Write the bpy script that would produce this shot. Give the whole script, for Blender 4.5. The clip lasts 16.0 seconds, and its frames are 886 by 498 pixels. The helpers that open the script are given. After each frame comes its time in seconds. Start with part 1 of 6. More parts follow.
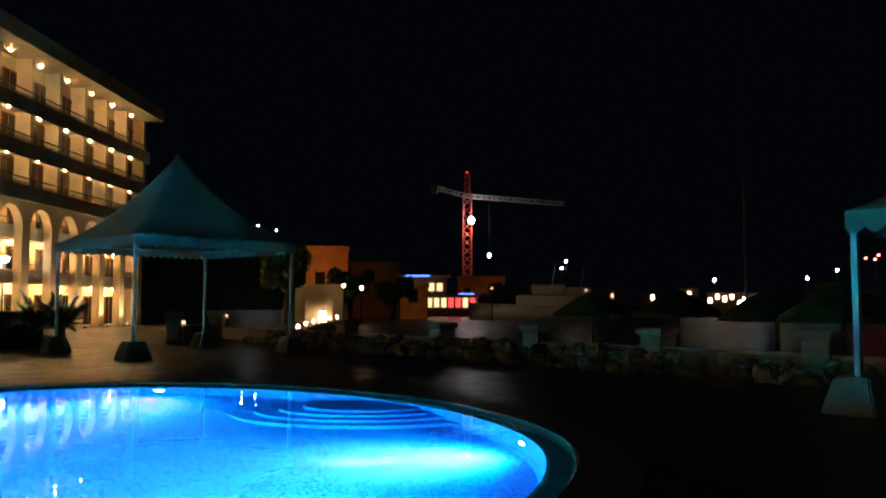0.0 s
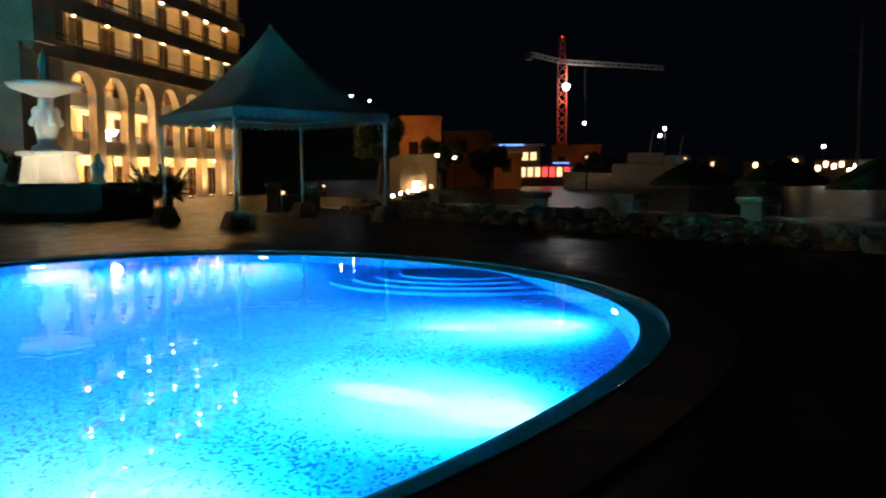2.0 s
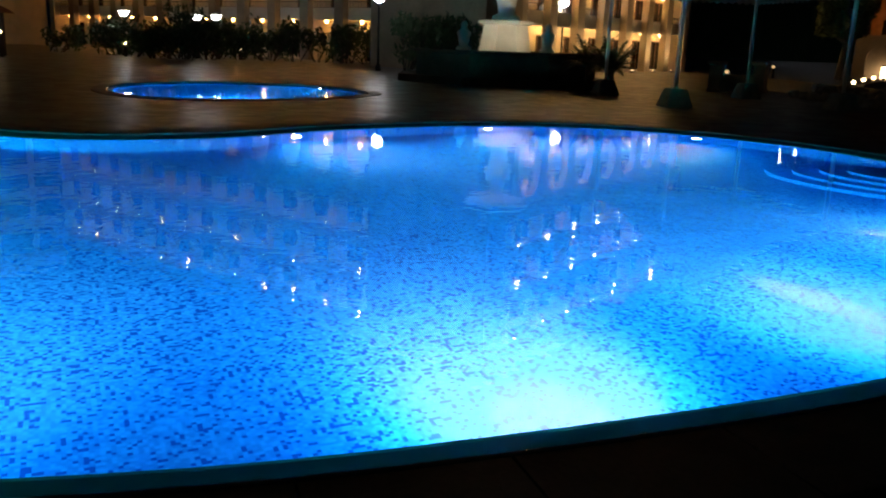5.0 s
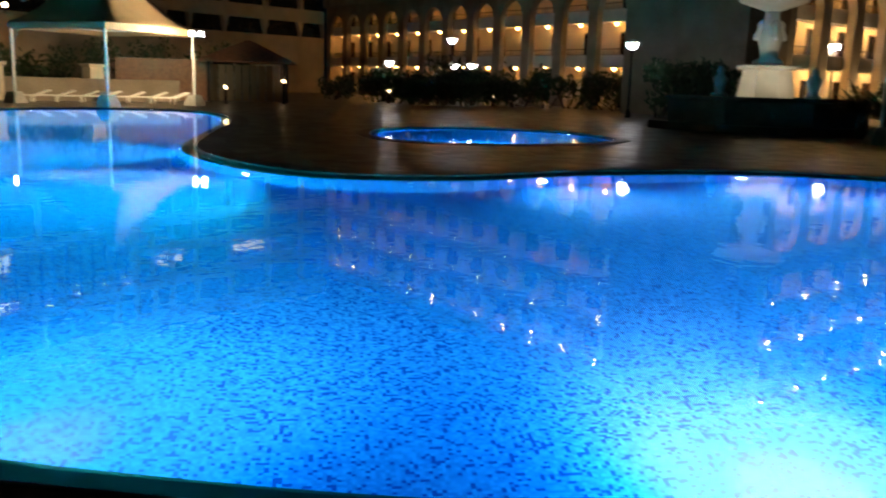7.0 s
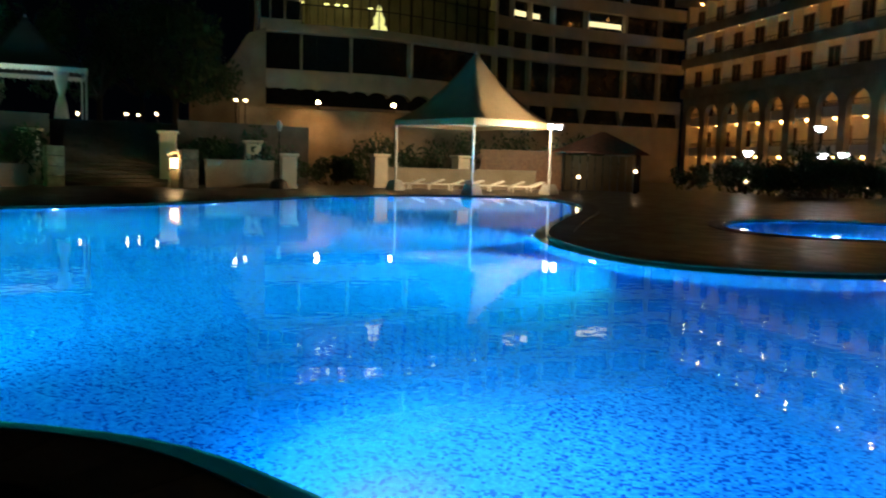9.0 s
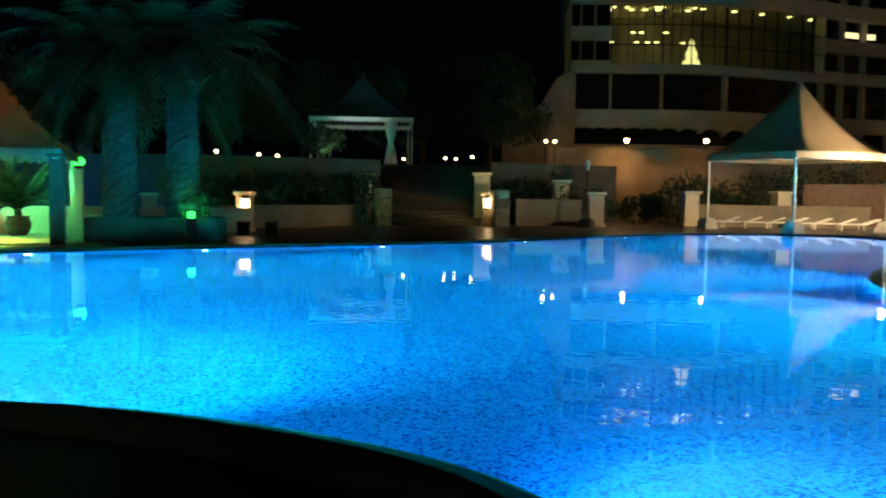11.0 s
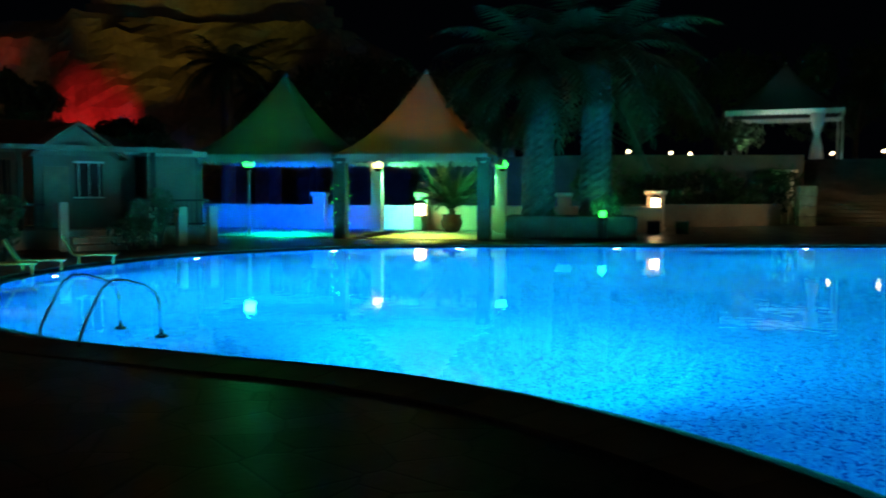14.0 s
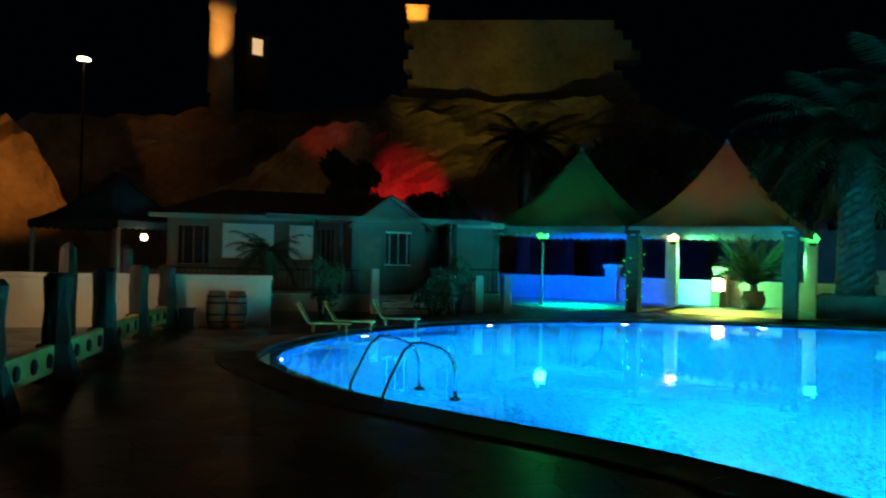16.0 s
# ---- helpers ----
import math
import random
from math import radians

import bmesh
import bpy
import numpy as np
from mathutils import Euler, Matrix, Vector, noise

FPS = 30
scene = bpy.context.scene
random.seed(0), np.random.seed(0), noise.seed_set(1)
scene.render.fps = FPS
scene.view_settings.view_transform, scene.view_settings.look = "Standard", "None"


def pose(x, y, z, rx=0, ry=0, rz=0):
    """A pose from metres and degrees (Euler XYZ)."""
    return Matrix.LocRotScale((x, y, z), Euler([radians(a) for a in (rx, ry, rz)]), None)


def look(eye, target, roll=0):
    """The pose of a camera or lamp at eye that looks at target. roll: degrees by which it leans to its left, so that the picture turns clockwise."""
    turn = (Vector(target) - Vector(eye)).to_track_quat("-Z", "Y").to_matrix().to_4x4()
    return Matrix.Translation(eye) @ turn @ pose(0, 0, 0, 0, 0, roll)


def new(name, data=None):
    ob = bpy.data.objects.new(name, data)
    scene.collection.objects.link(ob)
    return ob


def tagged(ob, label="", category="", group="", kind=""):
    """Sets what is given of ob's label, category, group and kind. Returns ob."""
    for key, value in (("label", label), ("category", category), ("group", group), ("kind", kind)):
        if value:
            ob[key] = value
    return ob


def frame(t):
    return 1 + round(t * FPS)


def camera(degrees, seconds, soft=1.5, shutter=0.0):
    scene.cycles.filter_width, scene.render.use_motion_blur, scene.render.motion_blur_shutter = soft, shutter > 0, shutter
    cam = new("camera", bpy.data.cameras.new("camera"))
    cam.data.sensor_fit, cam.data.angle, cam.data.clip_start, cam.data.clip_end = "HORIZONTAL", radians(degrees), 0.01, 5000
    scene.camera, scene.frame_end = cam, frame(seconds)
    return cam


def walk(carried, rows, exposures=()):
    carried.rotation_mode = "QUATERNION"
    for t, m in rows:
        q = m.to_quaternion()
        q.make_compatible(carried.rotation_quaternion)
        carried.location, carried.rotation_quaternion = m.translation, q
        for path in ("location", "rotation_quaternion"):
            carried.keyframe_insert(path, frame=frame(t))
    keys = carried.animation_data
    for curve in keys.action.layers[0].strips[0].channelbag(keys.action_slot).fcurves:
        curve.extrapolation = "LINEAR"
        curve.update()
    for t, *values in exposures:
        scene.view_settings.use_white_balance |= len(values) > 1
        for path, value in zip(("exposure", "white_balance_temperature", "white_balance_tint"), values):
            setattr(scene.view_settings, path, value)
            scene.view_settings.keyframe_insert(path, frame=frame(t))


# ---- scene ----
# camera and its walk: a person turning on the spot, phone in hand
cam = camera(55.3, 16.0, soft=1.9, shutter=0.4)
EYE = (0.0, 0.0, 1.6)
# seconds, yaw, pitch, roll
TURN = [
    (0.0, 0.0, 3.8, 0.0), (0.5, 0.85, 0.92, 0.2), (1.0, 1.8, -1.32, 0.4), (1.5, 3.4, -3.3, 0.5),
    (2.0, 6.3, -5.0, 0.3), (2.5, 10.6, -6.7, -0.2), (3.0, 16.5, -8.7, -0.8), (3.5, 22.6, -10.7, -1.5),
    (4.0, 28.2, -12.3, -2.0), (6.5, 45.65, -12.2, -1.6), (7.0, 51.73, -11.2, -1.7), (7.5, 57.8, -10.2, -2.0),
    (8.0, 64.1, -9.0, -2.0), (8.5, 70.1, -7.5, -1.9), (9.0, 75.0, -5.9, -1.6), (9.5, 80.1, -4.6, -1.3),
    (10.0, 85.5, -3.9, -1.0), (12.5, 107.6, -4.1, -0.6), (13.0, 111.2, -3.9, -0.5), (13.5, 116.6, -3.9, -0.3),
    (14.0, 122.8, -4.0, -0.2), (14.5, 129.38, -4.07, -0.1), (15.0, 134.2, -3.2, -0.3), (15.5, 138.32, -1.58, -0.9),
    (16.0, 142.4, 0.6, -1.3)]
walk(cam, [(t, pose(*EYE, 90 + p, r, y)) for t, y, p, r in TURN],
     exposures=[(0.0, 1.1), (1.5, 1.2), (2.3, 1.1), (3.0, 0.5), (3.5, 0.1), (4.2, 0.0), (16.0, 0.0)])

# night sky
world = bpy.data.worlds.new("night")
scene.world = world
world.use_nodes = True
world.node_tree.nodes["Background"].inputs[0].default_value = (0.25, 0.4, 0.7, 1)
world.node_tree.nodes["Background"].inputs[1].default_value = 0.0013


# ---- materials ----
def mat(name, color, rough=0.7, metal=0.0, var=0.25, scale=3.0, bump=0.15, fine=40.0, emit=None, power=0.0, second=None, per_object=0.0):
    """A surface with variation at two scales and a fine relief."""
    m = bpy.data.materials.new(name)
    m.use_nodes = True
    nt = m.node_tree
    b = nt.nodes["Principled BSDF"]
    b.inputs["Roughness"].default_value = rough
    b.inputs["Metallic"].default_value = metal
    if emit:
        b.inputs["Base Color"].default_value = (*color, 1)
        b.inputs["Emission Color"].default_value = (*emit, 1)
        b.inputs["Emission Strength"].default_value = power
        return m
    co = nt.nodes.new("ShaderNodeTexCoord")
    n1 = nt.nodes.new("ShaderNodeTexNoise")
    n1.inputs["Scale"].default_value, n1.inputs["Detail"].default_value = scale, 6
    n2 = nt.nodes.new("ShaderNodeTexNoise")
    n2.inputs["Scale"].default_value, n2.inputs["Detail"].default_value = fine, 3
    geo = nt.nodes.new("ShaderNodeNewGeometry")
    for n in (n1, n2):
        nt.links.new(geo.outputs["Position"], n.inputs["Vector"])
    add = nt.nodes.new("ShaderNodeMath")
    add.operation = "MULTIPLY_ADD"
    nt.links.new(n2.outputs["Fac"], add.inputs[0])
    add.inputs[1].default_value = 0.4
    nt.links.new(n1.outputs["Fac"], add.inputs[2])
    ramp = nt.nodes.new("ShaderNodeValToRGB")
    lo = second or [c * (1 - var) for c in color]
    hi = [min(1, c * (1 + var * 0.6)) for c in color]
    ramp.color_ramp.elements[0].position, ramp.color_ramp.elements[1].position = 0.45, 0.95
    ramp.color_ramp.elements[0].color, ramp.color_ramp.elements[1].color = (*lo, 1), (*hi, 1)
    nt.links.new(add.outputs[0], ramp.inputs[0])
    out = ramp.outputs[0]
    if per_object:
        info = nt.nodes.new("ShaderNodeObjectInfo")
        hsv = nt.nodes.new("ShaderNodeHueSaturation")
        mr = nt.nodes.new("ShaderNodeMapRange")
        mr.inputs[3].default_value, mr.inputs[4].default_value = 1 - per_object, 1 + per_object
        nt.links.new(info.outputs["Random"], mr.inputs[0])
        nt.links.new(mr.outputs[0], hsv.inputs["Value"])
        nt.links.new(out, hsv.inputs["Color"])
        out = hsv.outputs[0]
    nt.links.new(out, b.inputs["Base Color"])
    bp = nt.nodes.new("ShaderNodeBump")
    bp.inputs["Strength"].default_value, bp.inputs["Distance"].default_value = bump, 0.02
    nt.links.new(add.outputs[0], bp.inputs["Height"])
    nt.links.new(bp.outputs[0], b.inputs["Normal"])
    return m


def lamp_mat(name, color, power):
    return mat(name, (0.04, 0.04, 0.04), emit=color, power=power)


def mosaic_mat():
    """Small glass tiles: pale and mid blue with scattered dark blue ones."""
    m = bpy.data.materials.new("pool_mosaic")
    m.use_nodes = True
    nt = m.node_tree
    b = nt.nodes["Principled BSDF"]
    b.inputs["Roughness"].default_value = 0.6
    b.inputs["Specular IOR Level"].default_value = 0.1
    geo = nt.nodes.new("ShaderNodeNewGeometry")
    mp = nt.nodes.new("ShaderNodeMapping")
    mp.inputs["Scale"].default_value = (36.0, 36.0, 36.0)
    mp.inputs["Rotation"].default_value = (0, 0, 0.55)
    mp.inputs["Location"].default_value = (0.3, 0.3, 0.3)
    nt.links.new(geo.outputs["Position"], mp.inputs["Vector"])
    cell = nt.nodes.new("ShaderNodeVectorMath")
    cell.operation = "FLOOR"
    nt.links.new(mp.outputs[0], cell.inputs[0])
    vo = nt.nodes.new("ShaderNodeTexWhiteNoise")
    nt.links.new(cell.outputs[0], vo.inputs["Vector"])
    sep = nt.nodes.new("ShaderNodeSeparateColor")
    nt.links.new(vo.outputs["Color"], sep.inputs[0])
    no = nt.nodes.new("ShaderNodeTexNoise")
    no.inputs["Scale"].default_value = 1.1
    nt.links.new(geo.outputs["Position"], no.inputs["Vector"])
    mix = nt.nodes.new("ShaderNodeMath")
    mix.operation = "MULTIPLY_ADD"
    nt.links.new(no.outputs["Fac"], mix.inputs[0])
    mix.inputs[1].default_value = 0.25
    nt.links.new(sep.outputs[0], mix.inputs[2])
    ramp = nt.nodes.new("ShaderNodeValToRGB")
    r = ramp.color_ramp
    r.interpolation = "CONSTANT"
    r.elements[0].position, r.elements[0].color = 0.0, (0.008, 0.045, 0.30, 1)
    r.elements[1].position, r.elements[1].color = 0.30, (0.020, 0.14, 0.52, 1)
    e = r.elements.new(0.60)
    e.color = (0.024, 0.165, 0.58, 1)
    e = r.elements.new(0.88)
    e.color = (0.03, 0.2, 0.64, 1)
    nt.links.new(mix.outputs[0], ramp.inputs[0])
    nt.links.new(ramp.outputs[0], b.inputs["Base Color"])
    return m


def deck_mat():
    """Dark irregular flagstones with worn joints."""
    m = mat("deck_flagstone", (0.075, 0.062, 0.05), 0.5, var=0.5, scale=0.9, bump=0.4, fine=14)
    nt = m.node_tree
    b = nt.nodes["Principled BSDF"]
    base = b.inputs["Base Color"].links[0].from_socket
    geo = nt.nodes.new("ShaderNodeNewGeometry")
    vo = nt.nodes.new("ShaderNodeTexVoronoi")
    vo.feature, vo.inputs["Scale"].default_value = "DISTANCE_TO_EDGE", 2.3
    vc = nt.nodes.new("ShaderNodeTexVoronoi")
    vc.inputs["Scale"].default_value = 2.3
    for v in (vo, vc):
        nt.links.new(geo.outputs["Position"], v.inputs["Vector"])
    mr = nt.nodes.new("ShaderNodeMapRange")
    mr.inputs[1].default_value, mr.inputs[2].default_value = 0.012, 0.035
    nt.links.new(vo.outputs["Distance"], mr.inputs[0])
    sep = nt.nodes.new("ShaderNodeSeparateColor")
    nt.links.new(vc.outputs["Color"], sep.inputs[0])
    tone = nt.nodes.new("ShaderNodeMapRange")
    tone.inputs[3].default_value, tone.inputs[4].default_value = 0.85, 1.15
    nt.links.new(sep.outputs[0], tone.inputs[0])
    mul = nt.nodes.new("ShaderNodeMath")
    mul.operation = "MULTIPLY"
    nt.links.new(mr.outputs[0], mul.inputs[0])
    nt.links.new(tone.outputs[0], mul.inputs[1])
    hsv = nt.nodes.new("ShaderNodeHueSaturation")
    nt.links.new(base, hsv.inputs["Color"])
    nt.links.new(mul.outputs[0], hsv.inputs["Value"])
    nt.links.new(hsv.outputs[0], b.inputs["Base Color"])
    rr = nt.nodes.new("ShaderNodeMapRange")
    rr.inputs[3].default_value, rr.inputs[4].default_value = 0.28, 0.42
    nt.links.new(sep.outputs[1], rr.inputs[0])
    nt.links.new(rr.outputs[0], b.inputs["Roughness"])
    bp = nt.nodes.new("ShaderNodeBump")
    bp.inputs["Strength"].default_value, bp.inputs["Distance"].default_value = 0.2, 0.01
    nt.links.new(mr.outputs[0], bp.inputs["Height"])
    nt.links.new(b.inputs["Normal"].links[0].from_socket, bp.inputs["Normal"])
    nt.links.new(bp.outputs[0], b.inputs["Normal"])
    return m


def canvas_mat(name="white_tent_canvas", color=(0.32, 0.34, 0.32), glow=(0.55, 0.52, 0.44, 1), thin=0.42):
    """Tent cloth that lets some light through."""
    m = mat(name, color, 0.65, var=0.15, scale=1.6, bump=0.15, fine=25)
    nt = m.node_tree
    b = nt.nodes["Principled BSDF"]
    tr = nt.nodes.new("ShaderNodeBsdfTranslucent")
    tr.inputs[0].default_value = glow
    mx = nt.nodes.new("ShaderNodeMixShader")
    mx.inputs[0].default_value = thin
    nt.links.new(b.outputs[0], mx.inputs[1])
    nt.links.new(tr.outputs[0], mx.inputs[2])
    nt.links.new(mx.outputs[0], nt.nodes["Material Output"].inputs[0])
    return m


def water_mat():
    m = bpy.data.materials.new("pool_water")
    m.use_nodes = True
    nt = m.node_tree
    b = nt.nodes["Principled BSDF"]
    b.inputs["Base Color"].default_value = (0.93, 0.98, 1, 1)
    b.inputs["Roughness"].default_value = 0.0
    b.inputs["IOR"].default_value = 1.33
    b.inputs["Transmission Weight"].default_value = 1.0
    geo = nt.nodes.new("ShaderNodeNewGeometry")
    n1 = nt.nodes.new("ShaderNodeTexNoise")
    n1.inputs["Scale"].default_value, n1.inputs["Detail"].default_value = 4.5, 1.5
    nt.links.new(geo.outputs["Position"], n1.inputs["Vector"])
    bp = nt.nodes.new("ShaderNodeBump")
    bp.inputs["Strength"].default_value, bp.inputs["Distance"].default_value = 0.07, 0.02
    nt.links.new(n1.outputs["Fac"], bp.inputs["Height"])
    nt.links.new(bp.outputs[0], b.inputs["Normal"])
    return m


M = {
    "deck": deck_mat(),
    "coping": mat("coping_stone", (0.20, 0.18, 0.15), 0.6, var=0.3, scale=2.5, bump=0.3, per_object=0.2),
    "lip": mat("overflow_tile", (0.005, 0.026, 0.038), 0.35, var=0.3, scale=5, fine=60),
    "wet_tile": mat("wet_edge_tile", (0.16, 0.2, 0.22), 0.12, var=0.2, scale=6, bump=0.05),
    "bar_render": mat("brown_bar_render", (0.15, 0.115, 0.085), 0.9, var=0.3, scale=1.0, bump=0.3, fine=18),
    "crane_grey": mat("crane_grey_paint", (0.32, 0.31, 0.30), 0.5, var=0.2, scale=1),
    "mosaic": mosaic_mat(),
    "water": water_mat(),
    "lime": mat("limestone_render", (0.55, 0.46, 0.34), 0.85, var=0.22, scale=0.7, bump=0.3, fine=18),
    # darker limestone; on unlit hotel fronts its tone stands in for shade
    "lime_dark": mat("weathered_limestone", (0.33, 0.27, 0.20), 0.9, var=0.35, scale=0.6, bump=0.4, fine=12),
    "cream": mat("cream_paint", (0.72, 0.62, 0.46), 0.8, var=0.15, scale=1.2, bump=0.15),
    "white": mat("white_paint", (0.78, 0.76, 0.70), 0.6, var=0.12, scale=1.5, bump=0.1),
    "canvas": canvas_mat(),
    # white tent's warm lamp tone and dim outside put into the cloth colour
    "canvas_thick": canvas_mat("lined_tent_canvas", (0.24, 0.19, 0.12), (0.55, 0.42, 0.22, 1), 0.16),
    # near-black cloth: the tents' lack of light is put into the colour
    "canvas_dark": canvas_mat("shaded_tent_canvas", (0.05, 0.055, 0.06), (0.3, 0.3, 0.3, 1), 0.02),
    "canvas_tan": canvas_mat("tan_gazebo_canvas", (0.13, 0.12, 0.09), (0.6, 0.4, 0.2, 1), 0.45),
    "steel": mat("painted_steel", (0.6, 0.62, 0.62), 0.4, 0.0, var=0.15, scale=6),
    "chrome": mat("polished_steel", (0.75, 0.75, 0.78), 0.15, 1.0, var=0.05),
    "concrete": mat("concrete_block", (0.42, 0.40, 0.36), 0.9, var=0.25, scale=4, bump=0.5),
    "glass": mat("dark_window_glass", (0.015, 0.016, 0.018), 0.08, var=0.2, bump=0.0),
    "wood_dark": mat("dark_stained_wood", (0.022, 0.015, 0.011), 0.75, var=0.4, scale=4),
    "wood": mat("brown_wood", (0.22, 0.11, 0.055), 0.55, var=0.35, scale=5),
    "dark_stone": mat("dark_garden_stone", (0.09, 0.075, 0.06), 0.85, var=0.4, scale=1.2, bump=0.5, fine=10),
    "iron": mat("black_iron", (0.03, 0.03, 0.03), 0.45, 0.6, var=0.2, scale=8),
    "rubble": mat("rubble_stone", (0.36, 0.31, 0.24), 0.95, var=0.45, scale=3, bump=0.7, fine=16, per_object=0.25),
    "leaf": mat("palm_leaf", (0.022, 0.048, 0.02), 0.5, var=0.4, scale=4),
    "leaf_dark": mat("shrub_leaf", (0.035, 0.07, 0.025), 0.55, var=0.4, scale=4),
    "bark": mat("palm_bark", (0.07, 0.06, 0.05), 0.95, var=0.45, scale=6, bump=0.8),
    "rock": mat("cliff_rock", (0.36, 0.28, 0.19), 0.95, var=0.45, scale=0.25, bump=0.9, fine=2.0),
    "roof": mat("terracotta_tile", (0.20, 0.08, 0.05), 0.85, var=0.35, scale=5, bump=0.4),
    "red_metal": mat("crane_red_paint", (0.5, 0.10, 0.06), 0.5, var=0.2, scale=1),
    "yellow": mat("faded_yellow_paint", (0.55, 0.40, 0.10), 0.6, var=0.3, scale=4),
    "pot": mat("glazed_pot", (0.16, 0.05, 0.04), 0.25, var=0.25, scale=6),
    "hull": mat("boat_gelcoat", (0.4, 0.41, 0.43), 0.3, var=0.15, scale=2),
    "warm": lamp_mat("warm_bulb", (1.0, 0.47, 0.12), 42),
    "warm_strong": lamp_mat("bright_warm_bulb", (1.0, 0.56, 0.2), 110),
    "warm_big": lamp_mat("warm_globe", (1.0, 0.66, 0.34), 14),
    "cool": lamp_mat("cool_lamp", (0.95, 0.95, 1.0), 30),
    "pool_lens": lamp_mat("pool_light_lens", (0.75, 0.95, 1.0), 60),
    "green": lamp_mat("green_led", (0.03, 1.0, 0.07), 5),
    "red_bright": lamp_mat("red_warning_lamp", (1.0, 0.05, 0.04), 14),
    "red": lamp_mat("red_led", (1.0, 0.05, 0.05), 1.2),
    "blue": lamp_mat("blue_led", (0.08, 0.2, 1.0), 2),
    "hall_dim": lamp_mat("distant_chandelier_glow", (1.0, 0.85, 0.4), 1.3),
    "city": lamp_mat("distant_window", (1.0, 0.62, 0.3), 0.8),
    "hall": lamp_mat("lit_hall_ceiling_lamp", (1.0, 0.85, 0.35), 3.5),
}

M["lip"].node_tree.nodes["Principled BSDF"].inputs["Specular IOR Level"].default_value = 0.04


# ---- builders ----
def part(name, bm, material, parent=None, label=""):
    me = bpy.data.meshes.new(name)
    bm.to_mesh(me)
    bm.free()
    me.materials.append(material)
    ob = new(name, me)
    if parent:
        ob.parent = parent
    if label:
        ob["label"] = label
    return ob


def again(ob, m, parent=None):
    """One more object on the same mesh."""
    o = new(ob.name.split(".")[0], ob.data)
    o.parent = parent or ob.parent
    o.matrix_basis = m
    if "label" in ob:
        o["label"] = ob["label"]
    return o


def thing(name, m, label, category, group="", kind=""):
    e = new(name)
    e.empty_display_size = 0.2
    e.matrix_basis = m
    return tagged(e, label, category, group, kind)


def smooth(ob):
    for p in ob.data.polygons:
        p.use_smooth = True
    return ob


def box(bm, x0, y0, z0, x1, y1, z1, bevel=0.0):
    r = bmesh.ops.create_cube(bm, size=1, matrix=Matrix.LocRotScale(
        ((x0 + x1) / 2, (y0 + y1) / 2, (z0 + z1) / 2), None, (abs(x1 - x0), abs(y1 - y0), abs(z1 - z0))))
    if bevel:
        edges = {e for v in r["verts"] for e in v.link_edges}
        bmesh.ops.bevel(bm, geom=list(edges), offset=bevel, segments=2, affect="EDGES", profile=0.5)
    return bm


def cubed(x0, y0, z0, x1, y1, z1, bevel=0.0):
    return box(bmesh.new(), x0, y0, z0, x1, y1, z1, bevel)


def lathe(profile, seg=16, bm=None, m=None):
    """A turned body from (radius, height) rows."""
    bm = bm or bmesh.new()
    rings = []
    for r, z in profile:
        ring = []
        for i in range(seg):
            a = 2 * math.pi * i / seg
            v = Vector((r * math.cos(a), r * math.sin(a), z))
            ring.append(bm.verts.new(m @ v if m else v))
        rings.append(ring)
    for a, b in zip(rings, rings[1:]):
        for i in range(seg):
            bm.faces.new((a[i], a[(i + 1) % seg], b[(i + 1) % seg], b[i]))
    bm.faces.new(rings[0][::-1])
    bm.faces.new(rings[-1])
    return bm


def rod(a, b, r0, r1=None, seg=10, bm=None):
    a, b = Vector(a), Vector(b)
    q = (b - a).to_track_quat("Z", "Y").to_matrix().to_4x4()
    return lathe([(r0, 0), (r0 if r1 is None else r1, (b - a).length)], seg, bm, Matrix.Translation(a) @ q)


def tube(points, r, seg=10, bm=None):
    """A bent round bar through points."""
    bm = bm or bmesh.new()
    pts = [Vector(p) for p in points]
    rings = []
    for i, p in enumerate(pts):
        d = (pts[min(i + 1, len(pts) - 1)] - pts[max(i - 1, 0)]).normalized()
        q = d.to_track_quat("Z", "Y").to_matrix()
        rings.append([bm.verts.new(p + q @ Vector((r * math.cos(2 * math.pi * k / seg), r * math.sin(2 * math.pi * k / seg), 0)))
                      for k in range(seg)])
    for a, b in zip(rings, rings[1:]):
        for k in range(seg):
            bm.faces.new((a[k], a[(k + 1) % seg], b[(k + 1) % seg], b[k]))
    bm.faces.new(rings[0][::-1])
    bm.faces.new(rings[-1])
    return bm


def ball(r, bm=None, m=None, sub=2):
    bm = bm or bmesh.new()
    bmesh.ops.create_icosphere(bm, subdivisions=sub, radius=r, matrix=m or Matrix())
    return bm


def at(bearing, d, z=0.0):
    """A place by its bearing (degrees left of the y axis) and distance from the plan's origin."""
    a = radians(bearing)
    return Vector((-d * math.sin(a), d * math.cos(a), z))


def spot(place, target, power, color, size=100, blend=0.8, radius=0.08):
    li = bpy.data.lights.new("spot", "SPOT")
    li.energy, li.color, li.spot_size, li.spot_blend, li.shadow_soft_size = power, color, radians(size), blend, radius
    ob = new("spot", li)
    ob.matrix_basis = look(place, target)
    return ob


def spline(pts, steps):
    """A closed smooth curve through a few points."""
    n, out = len(pts), []
    for i in range(n):
        p0, p1, p2, p3 = (Vector(pts[(i + k - 1) % n]) for k in range(4))
        for j in range(steps):
            t = j / steps
            out.append(0.5 * (2 * p1 + (p2 - p0) * t + (2 * p0 - 5 * p1 + 4 * p2 - p3) * t * t + (3 * p1 - p0 - 3 * p2 + p3) * t ** 3))
    return out


